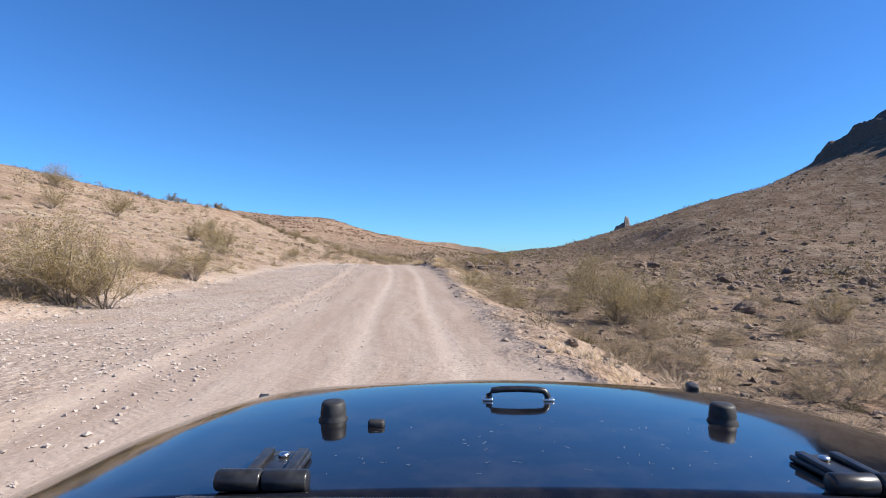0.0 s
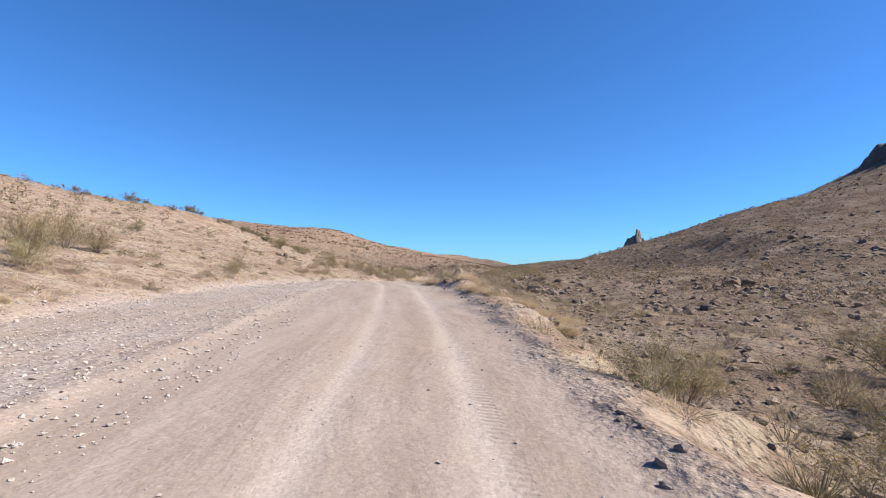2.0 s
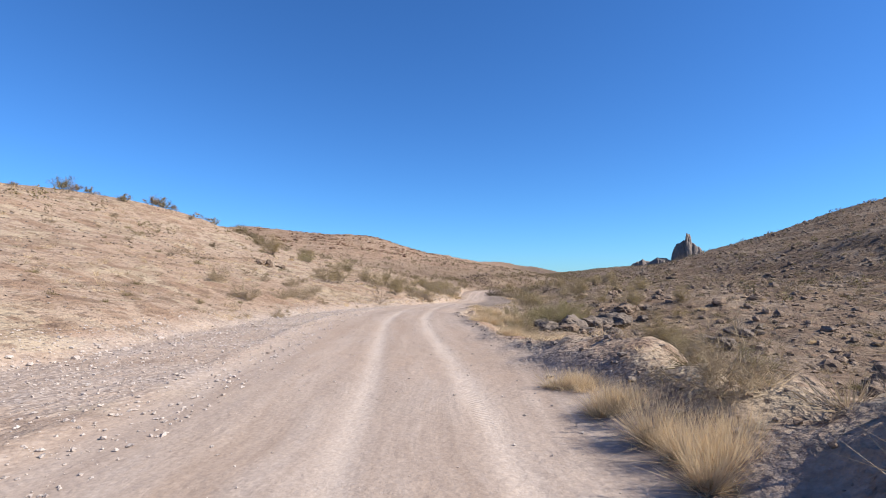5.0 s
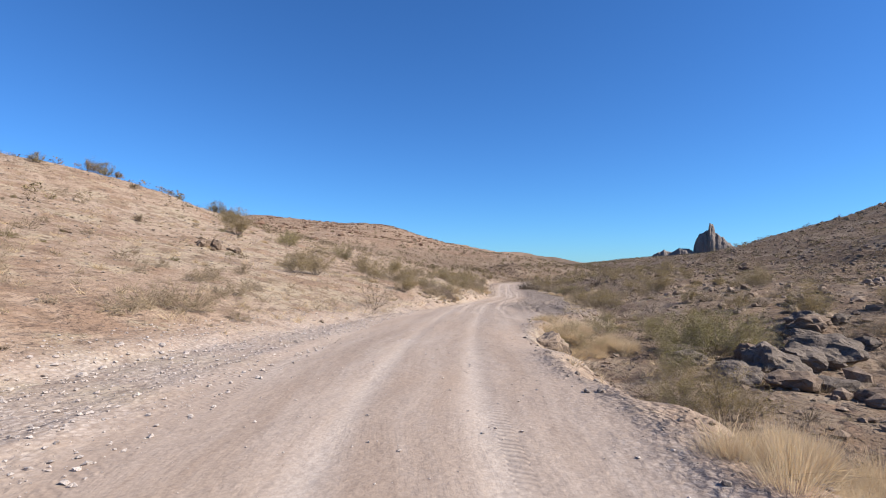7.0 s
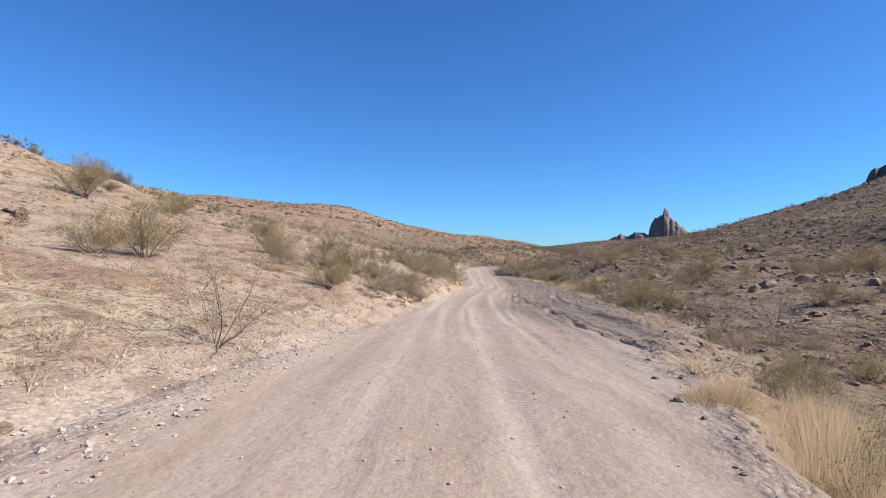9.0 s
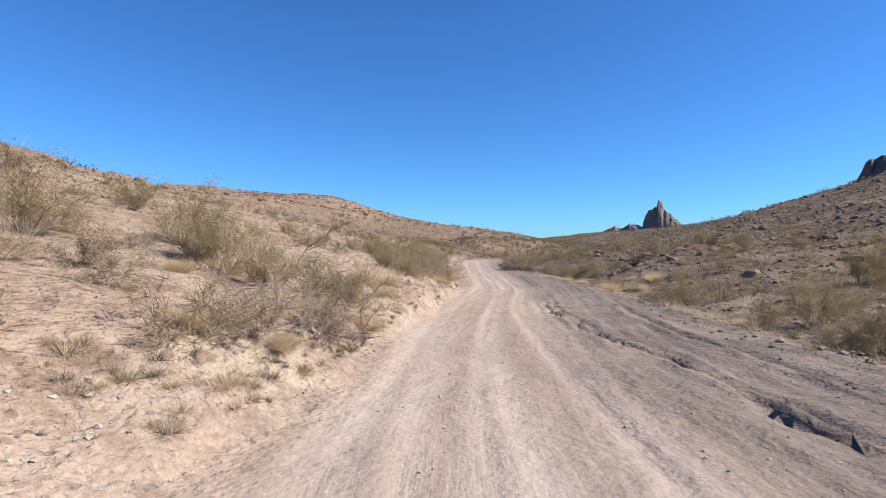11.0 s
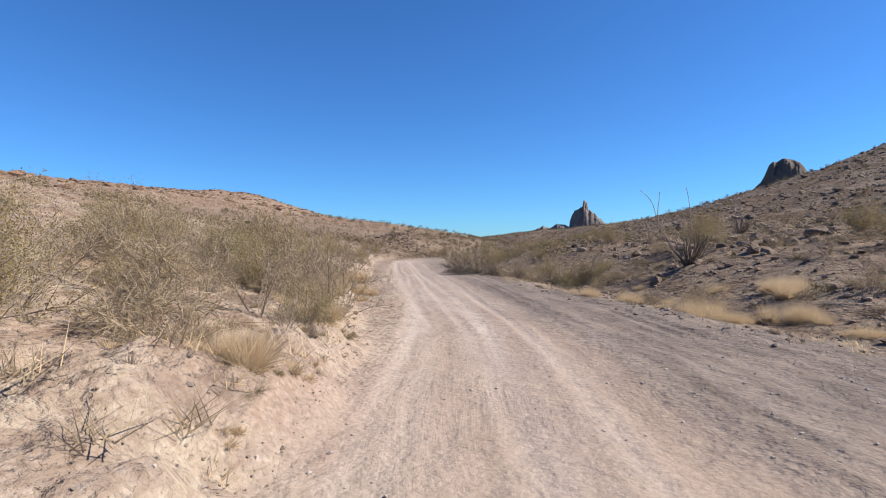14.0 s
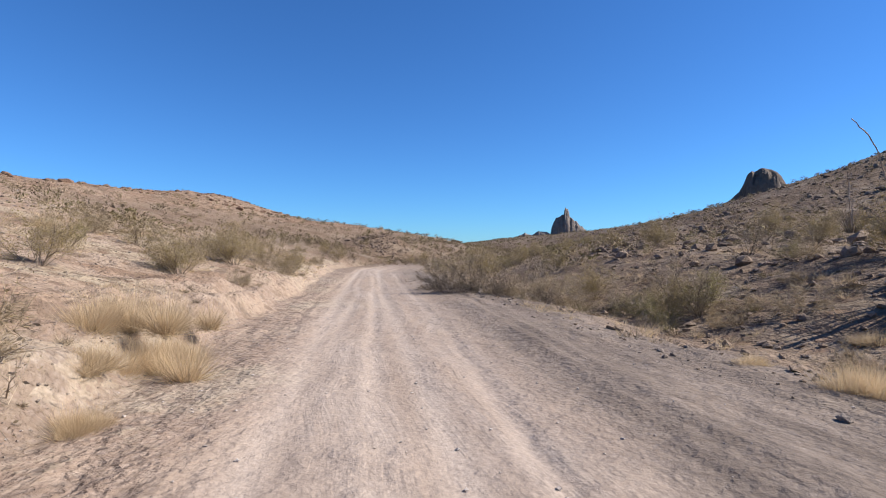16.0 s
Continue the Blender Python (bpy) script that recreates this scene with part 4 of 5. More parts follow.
for x, y, sc in ((-12.7, 106.2, 0.8), (-11.2, 104.9, 0.9), (-12.4, 105.4, 1.0), (-11.9, 103.6, 1.0)):
    plant(SHRUBS, 3, x, y, sc, 90 * x)
oco = ocotillo(51, 48, 5.0)
stand(oco, 4.7, 134.9, 1.0, 0)
stand_copy(oco, 17.5, 150, 0.9, 40)

# the grey dead shrub on the bank, straw and fallen branches behind it
gloom = brush(37, 0.8, 3600, STEM, "dark brown leafless shrub at the crumbling road edge")
stand(gloom, -4.0, 145.8, 1.3, 0)
for x, y, sc in ((-3.3, 146.4, 1.1), (-4.6, 147.6, 0.8), (-2.3, 145.4, 0.85), (-1.0, 143.4, 0.7), (0.3, 141.2, 0.6)):
    stand_copy(gloom, x, y, sc, 70.0 * y)
stand_copy(gloom, -0.5, 54.2, 1.1, 20)
stand_copy(gloom, 0.6, 53.4, 0.9, 130)
for k, x, y, sc in ((0, 0.3, 47.0, 1.0), (2, 1.5, 48.4, 1.0), (1, -0.8, 50.2, 1.1), (0, 2.8, 47.6, 1.0), (3, 0.6, 51.5, 1.2), (2, -1.6, 52.2, 0.9), (0, 2.2, 52.5, 1.0), (1, 4.2, 50.3, 1.0)):
    plant(SHRUBS, k, x, y, sc, 37.0 * y)
for k, x, y, sc in ((2, -0.2, 48.8, 0.9), (1, -1.2, 49.0, 0.8), (0, 1.0, 50.5, 0.9), (2, -2.2, 51.2, 0.85), (1, 3.2, 49.5, 0.8), (0, -2.6, 53.0, 0.9), (2, -0.4, 46.4, 0.8)):
    plant(GRASSES, k, x, y, sc, 43.0 * y)
dead = brush(36, 0.85, 11000, DEAD, "large grey dead shrub of tangled twigs on the bank")
stand(dead, -11.7, 100.6, 1.0, 0)
stand_copy(dead, -11.15, 101.2, 0.85, 140)
for k, x, y, sc in ((0, -11.4, 103.0, 0.8), (2, -10.9, 103.4, 0.7), (1, -12.0, 103.3, 0.9), (0, -11.9, 102.2, 0.7), (2, -11.9, 110.0, 1.0), (1, -11.4, 110.7, 0.9), (0, -12.6, 102.6, 0.7), (2, -12.4, 99.6, 0.5), (1, -11.2, 99.9, 0.6),
                    (2, -9.9, 132.9, 0.95), (0, -9.7, 133.6, 0.9), (2, -10.5, 133.4, 1.0), (1, -10.1, 131.9, 0.9), (0, -9.6, 130.6, 0.6)):
    plant(GRASSES, k, x, y, sc, 29.0 * y)
for k, x, y, sc in ((0, -9.9, 126.8, 1.15), (1, -10.6, 127.9, 1.2), (0, -10.2, 128.9, 1.0), (1, -11.2, 126.4, 1.2), (0, -12.2, 128.2, 1.3)):
    plant(BARE, k, x, y, sc, 23.0 * y)
for k, x, y, sc in ((0, -10.7, 129.6, 0.75), (2, -11.5, 128.8, 0.85), (0, -12.0, 130.4, 0.85), (1, -12.6, 126.9, 0.9)):
    plant(CREOSOTES, k, x, y, sc, 19.0 * y)
for seed, x, y, long, turn, mat in ((3, -12.9, 106.2, 1.1, 25, STEM), (11, -11.5, 104.1, 1.2, -25, DEAD), (12, -12.0, 103.4, 1.4, 10, DEAD), (13, -11.0, 105.0, 1.0, 40, DEAD), (4, -11.2, 103.2, 1.3, -70, STEM), (5, -10.6, 102.4, 0.9, -50, STEM), (6, -12.3, 104.9, 1.6, 20, TWIG), (7, -10.6, 129.0, 1.5, -120, TWIG), (8, -10.0, 127.6, 1.2, -60, STEM), (9, 2.9, 38.5, 1.6, -40, TWIG)):
    ob = dead_branch(seed, long, mat)
    ob.matrix_world = pose(x, y, float(ground_at(x, y)) + 0.02, 0, -6, turn)

r = rng(97)
for k in range(30):
    y = r.uniform(102.2, 107.6)
    x = float(line_x(y)) - float(np.interp(y, TY, T_L)) - 0.35 - 2.8 * r.uniform() ** 1.2
    ob = dead_branch(300 + k, r.uniform(0.5, 1.25), (DEAD, TWIG, DEAD, STEM)[k % 4])
    ob.matrix_world = pose(x, y, float(ground_at(x, y)) + 0.015, r.uniform(-25, 25), r.uniform(-14, 4), r.uniform(0, 360))
for k, x, y, sc in ((3, -13.0, 107.4, 0.55), (3, -12.2, 106.8, 0.45), (3, -13.9, 106.6, 0.6)):
    plant(CREOSOTES, k, x, y, sc, 35.0 * y)
for k, x, y, sc in ((0, -11.6, 104.3, 0.6), (1, -12.4, 105.0, 0.7), (0, -11.2, 105.6, 0.5), (1, -13.2, 105.6, 0.7)):
    plant(BARE, k, x, y, sc, 61.0 * y)

# thick dry growth along the cut bank
sparing = True
r = rng(79)
for k in range(34):
    y = r.uniform(108, 137)
    x = float(line_x(y)) - float(np.interp(y, TY, T_L)) - 0.55 - 2.6 * r.uniform()
    if 108 < y < 112.5 and r.uniform() < 0.7:
        continue
    plant((SHRUBS, BARE, SHRUBS, GRASSES, BARE)[r.randint(5)], r.randint(4), x, y, r.uniform(0.45, 0.85), r.uniform(0, 360))
for k in range(26):
    y = r.uniform(121, 136)
    x = float(line_x(y)) - float(np.interp(y, TY, T_L)) - 0.8 - 4.2 * r.uniform()
    plant((BARE, SHRUBS, CREOSOTES, BARE, GRASSES)[r.randint(5)], r.randint(4), x, y, r.uniform(0.6, 0.95), r.uniform(0, 360))
for k in range(64):
    y = r.uniform(95, 150)
    x = float(line_x(y)) - float(np.interp(y, TY, T_L)) - 0.9 - 7.5 * r.uniform() ** 1.4
    pick = r.uniform()
    if 108.5 < y < 113 and r.uniform() < 0.8:
        continue
    if 99 < y < 113:
        pick = 0.5 + 0.5 * pick
    if pick < 0.30:
        plant(CREOSOTES, r.randint(4), x, y, r.uniform(0.45, 0.8), r.uniform(0, 360))
    elif pick < 0.50:
        plant(BARE, r.randint(2), x, y, r.uniform(0.6, 0.95), r.uniform(0, 360))
    elif pick < 0.78:
        plant(SHRUBS, r.randint(4), x, y, r.uniform(0.8, 1.5), r.uniform(0, 360))
    else:
        plant(GRASSES, r.randint(3), x, y, r.uniform(0.6, 0.95), r.uniform(0, 360))
for k, x, y, sc in ((0, -3.1, 146.3, 1.2), (1, -2.2, 145.0, 1.1), (0, -3.9, 148.2, 1.2), (1, -1.0, 143.5, 1.1), (1, 0.6, 141.0, 1.1), (0, 1.8, 138.8, 1.0), (1, -0.2, 148.0, 1.3), (0, 3.0, 142.5, 1.2)):
    plant(BARE, k, x, y, sc, 50.0 * x)
    plant(SHRUBS, k + 1, x + 0.7, y - 0.8, sc, 20.0 * y)

# the rest, strewn over both slopes
r = rng(77)
spots = []
while len(spots) < 760:
    y, side = r.uniform(2, 190), r.choice([-1, 1])
    lo = float(np.interp(y, TY, T_L if side < 0 else T_R)) + 1.0
    d = lo + (r.uniform(0, 1) ** 1.6) * 50
    x = float(line_x(y)) + side * d
    if float(fbm(np.array([x]), np.array([y]), 9.0, 3, 5)[0]) < -0.12 or (side < 0 and 78 < y < 96 and d < 9):
        continue
    spots.append((d, x, y, r.uniform(), r.randint(4), r.uniform(), r.uniform(0, 360)))
for d, x, y, pick, k, size, turn in sorted(spots):
    if 1.5 < x - float(line_x(y)) < 10 and 37 < y < 58 and pick < 0.36:
        pick = 0.6
    if pick < 0.24:
        plant(CREOSOTES, k, x, y, 0.5 + 0.45 * size, turn)
    elif pick < 0.34:
        plant(BARE, k, x, y, 0.5 + 0.4 * size, turn)
    elif pick < 0.90:
        plant(SHRUBS, k, x, y, 0.6 + 0.7 * size, turn)
    else:
        plant(GRASSES, k, x, y, 0.5 + 0.3 * size, turn)

# far scrub, one sheet of small tufts
n = 15500
y = r.uniform(8, 640, n)
s = np.where(r.uniform(0, 1, n) < 0.42, -1, 1) * (12 + 250 * r.uniform(0, 1, n) ** 1.9)
x = line_x(y) + s
keep = np.hypot(s, np.maximum(0, y - 130)) > 26
end_y = r.uniform(182, 560, 2600)
end_x = line_x(end_y) + r.uniform(-16, 16, 2600)
bare = step(6, 12, ground_at(x, y)) * (s < 0) * 0.55
keep &= r.uniform(0, 1, n) > bare
x, y = np.append(x[keep], end_x), np.append(y[keep], end_y)
n = len(x)
x, y = np.append(x, [q[0] for q in surplus]), np.append(y, [q[1] for q in surplus])
high = np.append(0.3 + 0.9 * r.uniform(0, 1, n) ** 1.5, [q[2] for q in surplus])
z = ground_at(x, y)
verts, faces, tint, at = [], [], [], 0
for k in range(len(x)):
    h = high[k]
    if k >= n:  # those near the road: domes of fine twigs
        m = 200
        az, up, out_ = r.uniform(0, 2 * np.pi, m), r.uniform(0, 1, m), r.uniform(0.2, 1, m) ** 0.6
        base = np.stack([np.cos(az) * out_ * np.sqrt(1 - 0.8 * up**2), np.sin(az) * out_ * np.sqrt(1 - 0.8 * up**2), up * out_ * 0.85], 1) * h * 0.6
        v, f = blades(r, base * 0.75, base + r.normal(0, 0.10 * h, (m, 3)) + (0, 0, 0.06 * h), np.full(m, 0.008))
    else:
        near = abs(x[k] - line_x(y[k])) < 75 and y[k] < 240
        m = 64 if near else 32
        q = r.normal(0, 1, (m, 3))
        q = q / np.linalg.norm(q, axis=1, keepdims=True) * (r.uniform(0.25, 1, m) ** 0.5)[:, None] * (0.65 * h, 0.65 * h, 0.5 * h) + (0, 0, 0.45 * h)
        v, f = specks(r, q, (0.075 if near else 0.13) * h)
    verts.append(v + (x[k], y[k], z[k]))
    faces.append(f + at)
    tint.append(np.full(m, r.choice([0, 1, 1])))
    at += len(v)
tagged(new("far_scrub", quick_mesh("far_scrub", np.concatenate(verts), np.concatenate(faces), [SCRUB_GREEN, SCRUB_BROWN], False, np.concatenate(tint))), "scattered low desert scrub on the far hillsides", "scrub", kind="stuff")

def dome_scrub(name, seed, x, y, high, mats, label, blade=0.006, m=150):
    """Many small domes of fine twigs in one object."""
    r = rng(seed)
    n = len(x)
    az, up, far = r.uniform(0, 2 * np.pi, (n, m)), r.uniform(0, 1, (n, m)), r.uniform(0.15, 1, (n, m)) ** 0.6
    flat = far * np.sqrt(1 - 0.8 * up**2)
    tip = np.stack([np.cos(az) * flat, np.sin(az) * flat, up * far * 0.8], -1) * (np.asarray(high)[:, None, None] * r.uniform(0.5, 1.1, (n, 1, 3)))
    tip = tip + r.normal(0, 0.12, tip.shape) * np.asarray(high)[:, None, None]
    at = np.stack([x, y, ground_at(x, y) - 0.02], -1)[:, None]
    v, f = blades(r, (tip * r.uniform(0.2, 0.8, (n, m, 1)) * (1, 1, 0.6) + at).reshape(-1, 3), (tip + at).reshape(-1, 3), np.full(n * m, blade))
    return tagged(new(name, quick_mesh(name, v, f, mats, False, np.repeat(r.randint(0, len(mats), n), m))), label, "scrub", kind="stuff")


r = rng(85)
y = r.uniform(4, 175, 1300)
x = line_x(y) - np.interp(y, TY, T_L) - 0.8 - 44 * r.uniform(0, 1, 1300) ** 1.1
keep = (fbm(x, y, 8.0, 3, 25) > -0.15) & ~open_sand(x, y)
dome_scrub("slope_scrub", 86, x[keep], y[keep], r.uniform(0.14, 0.42, keep.sum()), [BRUSH, SCRUB_BROWN, SCRUB_GREEN, STRAW], "small dry scrub scattered over the sandy slope", 0.004, 190)
y = r.uniform(4, 190, 1700)
x = line_x(y) + np.interp(y, TY, T_R) + 0.9 + 58 * r.uniform(0, 1, 1700) ** 1.2
dome_scrub("wash_scrub", 87, x, y, r.uniform(0.2, 0.72, 1700), [BRUSH, SCRUB_BROWN, SCRUB_GREEN, BRUSH], "low brown scrub over the wash and stony hillside", 0.005, 150)
y = r.uniform(4, 66, 620)
x = line_x(y) + np.interp(y, TY, T_R) + 1.6 + 26 * r.uniform(0, 1, 620)
dome_scrub("wash_brush", 90, x, y, r.uniform(0.25, 0.7, 620), [BRUSH, TWIG, BRUSH, STRAW, SCRUB_GREEN], "tan dry brush in the wash below the road", 0.004, 220)
y = r.uniform(20, 270, 1500)
x = line_x(y) + 28 + 110 * r.uniform(0, 1, 1500) ** 1.1
dome_scrub("hill_scrub", 89, x, y, r.uniform(0.3, 0.9, 1500), [SCRUB_BROWN, SCRUB_GREEN, SCRUB_BROWN, BRUSH], "dark dry scrub dotted over the upper stony hillside", 0.012, 110)
y = np.append(r.uniform(97, 112, 200), r.uniform(112, 140, 330))
x = line_x(y) - np.interp(y, TY, T_L) - 0.25 - 1.6 * r.uniform(0, 1, 530) ** 1.3
keep = ~open_sand(x, y) | (r.uniform(0, 1, 530) < 0.2)
dome_scrub("bank_scrub", 88, x[keep], y[keep], r.uniform(0.10, 0.30, keep.sum()), [BRUSH, STRAW, TWIG, STEM], "dry straw and roots along the lip of the cut bank", 0.0024, 300)

# small dry tufts between the bushes
r = rng(83)
n = 9000
y = r.uniform(3, 175, n)
side = np.where(r.uniform(0, 1, n) < 0.55, -1, 1)
x = line_x(y) + side * (np.where(side < 0, np.interp(y, TY, T_L), np.interp(y, TY, T_R)) + 0.4 + 42 * r.uniform(0, 1, n) ** 1.4)
keep = fbm(x, y, 6.0, 3, 15) > -0.1
x, y = x[keep], y[keep]
base = np.repeat(np.stack([x, y, ground_at(x, y) - 0.02], 1), 26, 0)
base[:, :2] += r.normal(0, 0.09, (len(base), 2))
tall = np.repeat(r.uniform(0.06, 0.30, len(x)), 26)[:, None]
tip = base + r.normal(0, 0.8, base.shape) * tall * (1, 1, 0.3) + (0, 0, 1) * tall
v_, f_ = blades(r, base, tip, np.full(len(base), 0.006))
tone = np.repeat((r.uniform(0, 1, len(x)) < 0.6).astype(int), 26)
tagged(new("dry_tufts", quick_mesh("dry_tufts", v_, f_, [BRUSH, STRAW], False, tone)), "small dry grass tufts scattered over the slopes", "grass", kind="stuff")


# ---- stones ----
def strewn(name, seed, xs, ys, sizes, mat, label, squash=0.62, tiny=False, fine=False):
    """Many angular stones in one object: jittered twenty-sided lumps, turned at random and pressed into the soil."""
    r = rng(seed)
    g = (1 + 5**0.5) / 2
    ico = np.array([(-1, g, 0), (1, g, 0), (-1, -g, 0), (1, -g, 0), (0, -1, g), (0, 1, g), (0, -1, -g), (0, 1, -g), (g, 0, -1), (g, 0, 1), (-g, 0, -1), (-g, 0, 1)]) / math.hypot(1, g)
    tri = np.array([(0, 11, 5), (0, 5, 1), (0, 1, 7), (0, 7, 10), (0, 10, 11), (1, 5, 9), (5, 11, 4), (11, 10, 2), (10, 7, 6), (7, 1, 8), (3, 9, 4), (3, 4, 2), (3, 2, 6), (3, 6, 8), (3, 8, 9), (4, 9, 5), (2, 4, 11), (6, 2, 10), (8, 6, 7), (9, 8, 1)])
    if tiny:
        ico = np.array([(1, 0, 0), (0, 1, 0), (-1, 0, 0), (0, -1, 0), (0, 0, 1), (0, 0, -1)], float)
        tri = np.array([(0, 1, 4), (1, 2, 4), (2, 3, 4), (3, 0, 4), (1, 0, 5), (2, 1, 5), (3, 2, 5), (0, 3, 5)])
    if fine:  # cut every side into four
        bm = bmesh.new()
        bmesh.ops.create_icosphere(bm, subdivisions=2, radius=1.0)
        bm.verts.ensure_lookup_table()
        ico, tri = np.array([v.co[:] for v in bm.verts]), np.array([[v.index for v in f.verts] for f in bm.faces])
        bm.free()
    n, c_ = len(xs), len(ico)
    v = ico[None] * r.uniform(0.78 if fine else 0.7, 1.1, (n, c_, 1)) * r.uniform(0.6, 1.2, (n, 1, 3))
    for a, c in ((0, 1), (1, 2), (0, 1)):
        q = r.uniform(0, 2 * np.pi, n)[:, None]
        va, vc = v[..., a].copy(), v[..., c].copy()
        v[..., a], v[..., c] = va * np.cos(q) - vc * np.sin(q), va * np.sin(q) + vc * np.cos(q)
    v[..., 2] *= squash
    v *= (np.asarray(sizes) / 2)[:, None, None]
    v += np.stack([xs, ys, ground_at(xs, ys) + np.asarray(sizes) * 0.12], -1)[:, None]
    f = (tri[None] + c_ * np.arange(n)[:, None, None]).reshape(-1, 3)
    return tagged(new(name, quick_mesh(name, v.reshape(-1, 3), f, [mat])), label, "stones", kind="stuff")


def along(r, n, y0, y1, lo, hi, power=1.0):
    """Places between two distances from the driven line."""
    y = r.uniform(y0, y1, n)
    return line_x(y) + lo + (hi - lo) * r.uniform(0, 1, n) ** power, y


r = rng(5)
x, y = along(r, 40000, -1, 98, -10.2, -2.6)
keep = x - line_x(y) > -np.interp(y, TY, T_L) - 1.4
strewn("verge_gravel", 6, x[keep], y[keep], 0.022 + 0.09 * r.uniform(0, 1, keep.sum()) ** 3.6, PALE_ROCK, "loose pale crushed gravel along the road verge", tiny=True)
x, y = along(r, 30000, 0, 170, -50, -1, 0.8)
keep = x - line_x(y) < -np.interp(y, TY, T_L)
strewn("slope_stones", 7, x[keep], y[keep], 0.03 + np.clip((line_x(y) - x)[keep] / 20, 0.3, 1.0) * 0.26 * r.uniform(0, 1, keep.sum()) ** 4.5, CLOD, "scattered brown stones on the sandy slope", tiny=True)
x, y = along(r, 22000, 0, 270, 3, 110, 1.6)
keep = x - line_x(y) > np.interp(y, TY, T_R)
size = 0.06 + np.clip((x - line_x(y)) / 30, 0.12, 1.0) * 0.75 * r.uniform(0, 1, len(x)) ** 4
strewn("hill_rubble", 8, x[keep & (size > 0.16)], y[keep & (size > 0.16)], size[keep & (size > 0.16)], TAN_ROCK, "brown rubble strewn over the stony hillside")
strewn("hill_pebbles", 17, x[keep & (size <= 0.16)], y[keep & (size <= 0.16)], size[keep & (size <= 0.16)], TAN_ROCK, "small brown stones strewn over the stony hillside", tiny=True)
x, y = along(r, 16000, 0, 170, -3, 7, 1.0)
keep = x - line_x(y) < np.interp(y, TY, T_R) + 0.5
strewn("road_stones", 9, x[keep], y[keep], 0.012 + 0.055 * r.uniform(0, 1, keep.sum()) ** 5, PALE_ROCK, "small loose stones on the dirt road", tiny=True)

y = r.uniform(-1, 74, 1300)
x = line_x(y) - np.interp(y, TY, T_L) + r.normal(0, 0.5, 1300) - 0.1
strewn("verge_stones", 18, x, y, 0.03 + 0.16 * r.uniform(0, 1, 1300) ** 4, PALE_ROCK, "rough broken stones where the gravel meets the slope")
y = r.uniform(98, 145, 9000)
x = line_x(y) - np.interp(y, TY, T_L) - 0.1 - 7 * r.uniform(0, 1, 9000) ** 1.5
strewn("bank_pebbles", 19, x, y, 0.014 + 0.045 * r.uniform(0, 1, 9000) ** 3, CLOD, "small brown pebbles on the sandy bank", tiny=True)
y = r.uniform(0, 150, 4200)
x = line_x(y) + np.interp(y, TY, T_R) - 0.4 + 2.8 * r.uniform(0, 1, 4200)
strewn("edge_rubble", 12, x, y, 0.02 + 0.17 * r.uniform(0, 1, 4200) ** 7, CLOD, "broken stones along the crumbling road edge")
x, y = along(r, 3600, 20, 330, 14, 170, 1.3)
keep = fbm(x, y, 14.0, 3, 19) > -0.05
strewn("hill_boulders", 13, x[keep], y[keep], 0.3 + 1.1 * r.uniform(0, 1, keep.sum()) ** 3, ROCK, "dark brown boulders scattered over the stony hillside", 0.7, fine=True)
x, y = along(r, 9000, 15, 300, 9, 130, 1.25)
keep = fbm(x, y, 8.0, 3, 213) > -0.02
strewn("hill_blocks", 16, x[keep], y[keep], 0.22 + 0.75 * r.uniform(0, 1, keep.sum()) ** 2.6, TAN_ROCK, "tan-brown blocks strewn over the stony hillside", 0.8)
x, y = along(r, 36000, 0, 210, 4, 85, 1.3)
keep = (x - line_x(y) > np.interp(y, TY, T_R) + 1) & (fbm(x, y, 5.0, 3, 33) > -0.2)
strewn("hill_shards", 15, x[keep], y[keep], 0.06 + 0.34 * r.uniform(0, 1, keep.sum()) ** 2.5, TAN_ROCK, "broken tan stones littering the hillside", 0.55, tiny=True)
x, y = along(r, 700, 10, 170, -48, -12, 1.0)
keep = fbm(x, y, 9.0, 3, 29) > 0.08
strewn("slope_boulders", 14, x[keep], y[keep], 0.12 + 0.5 * r.uniform(0, 1, keep.sum()) ** 3, TAN_ROCK, "brown rocks breaking through the sandy slope", 0.6, fine=True)
x, y = r.normal(-6.6, 2.6, 600), r.normal(214, 3.0, 600)
strewn("mound_rubble", 20, x, y, 0.12 + 0.6 * r.uniform(0, 1, 600) ** 2.5, MOUND_ROCK, "dark stones covering the mound beyond the end of the road", 0.7)
n = 9000
x, y = r.uniform(-260, -32, n), r.uniform(120, 620, n)
z = ground_at(x, y)
keep = r.uniform(0, 1, n) < step(6, 20, z) * step(-0.25, 0.25, fbm(x, y, 24, 3, 211))
strewn("ridge_rocks", 10, x[keep], y[keep], 0.5 + 2.6 * r.uniform(0, 1, keep.sum()) ** 3, RED_ROCK, "reddish brown rocks along the far ridge")

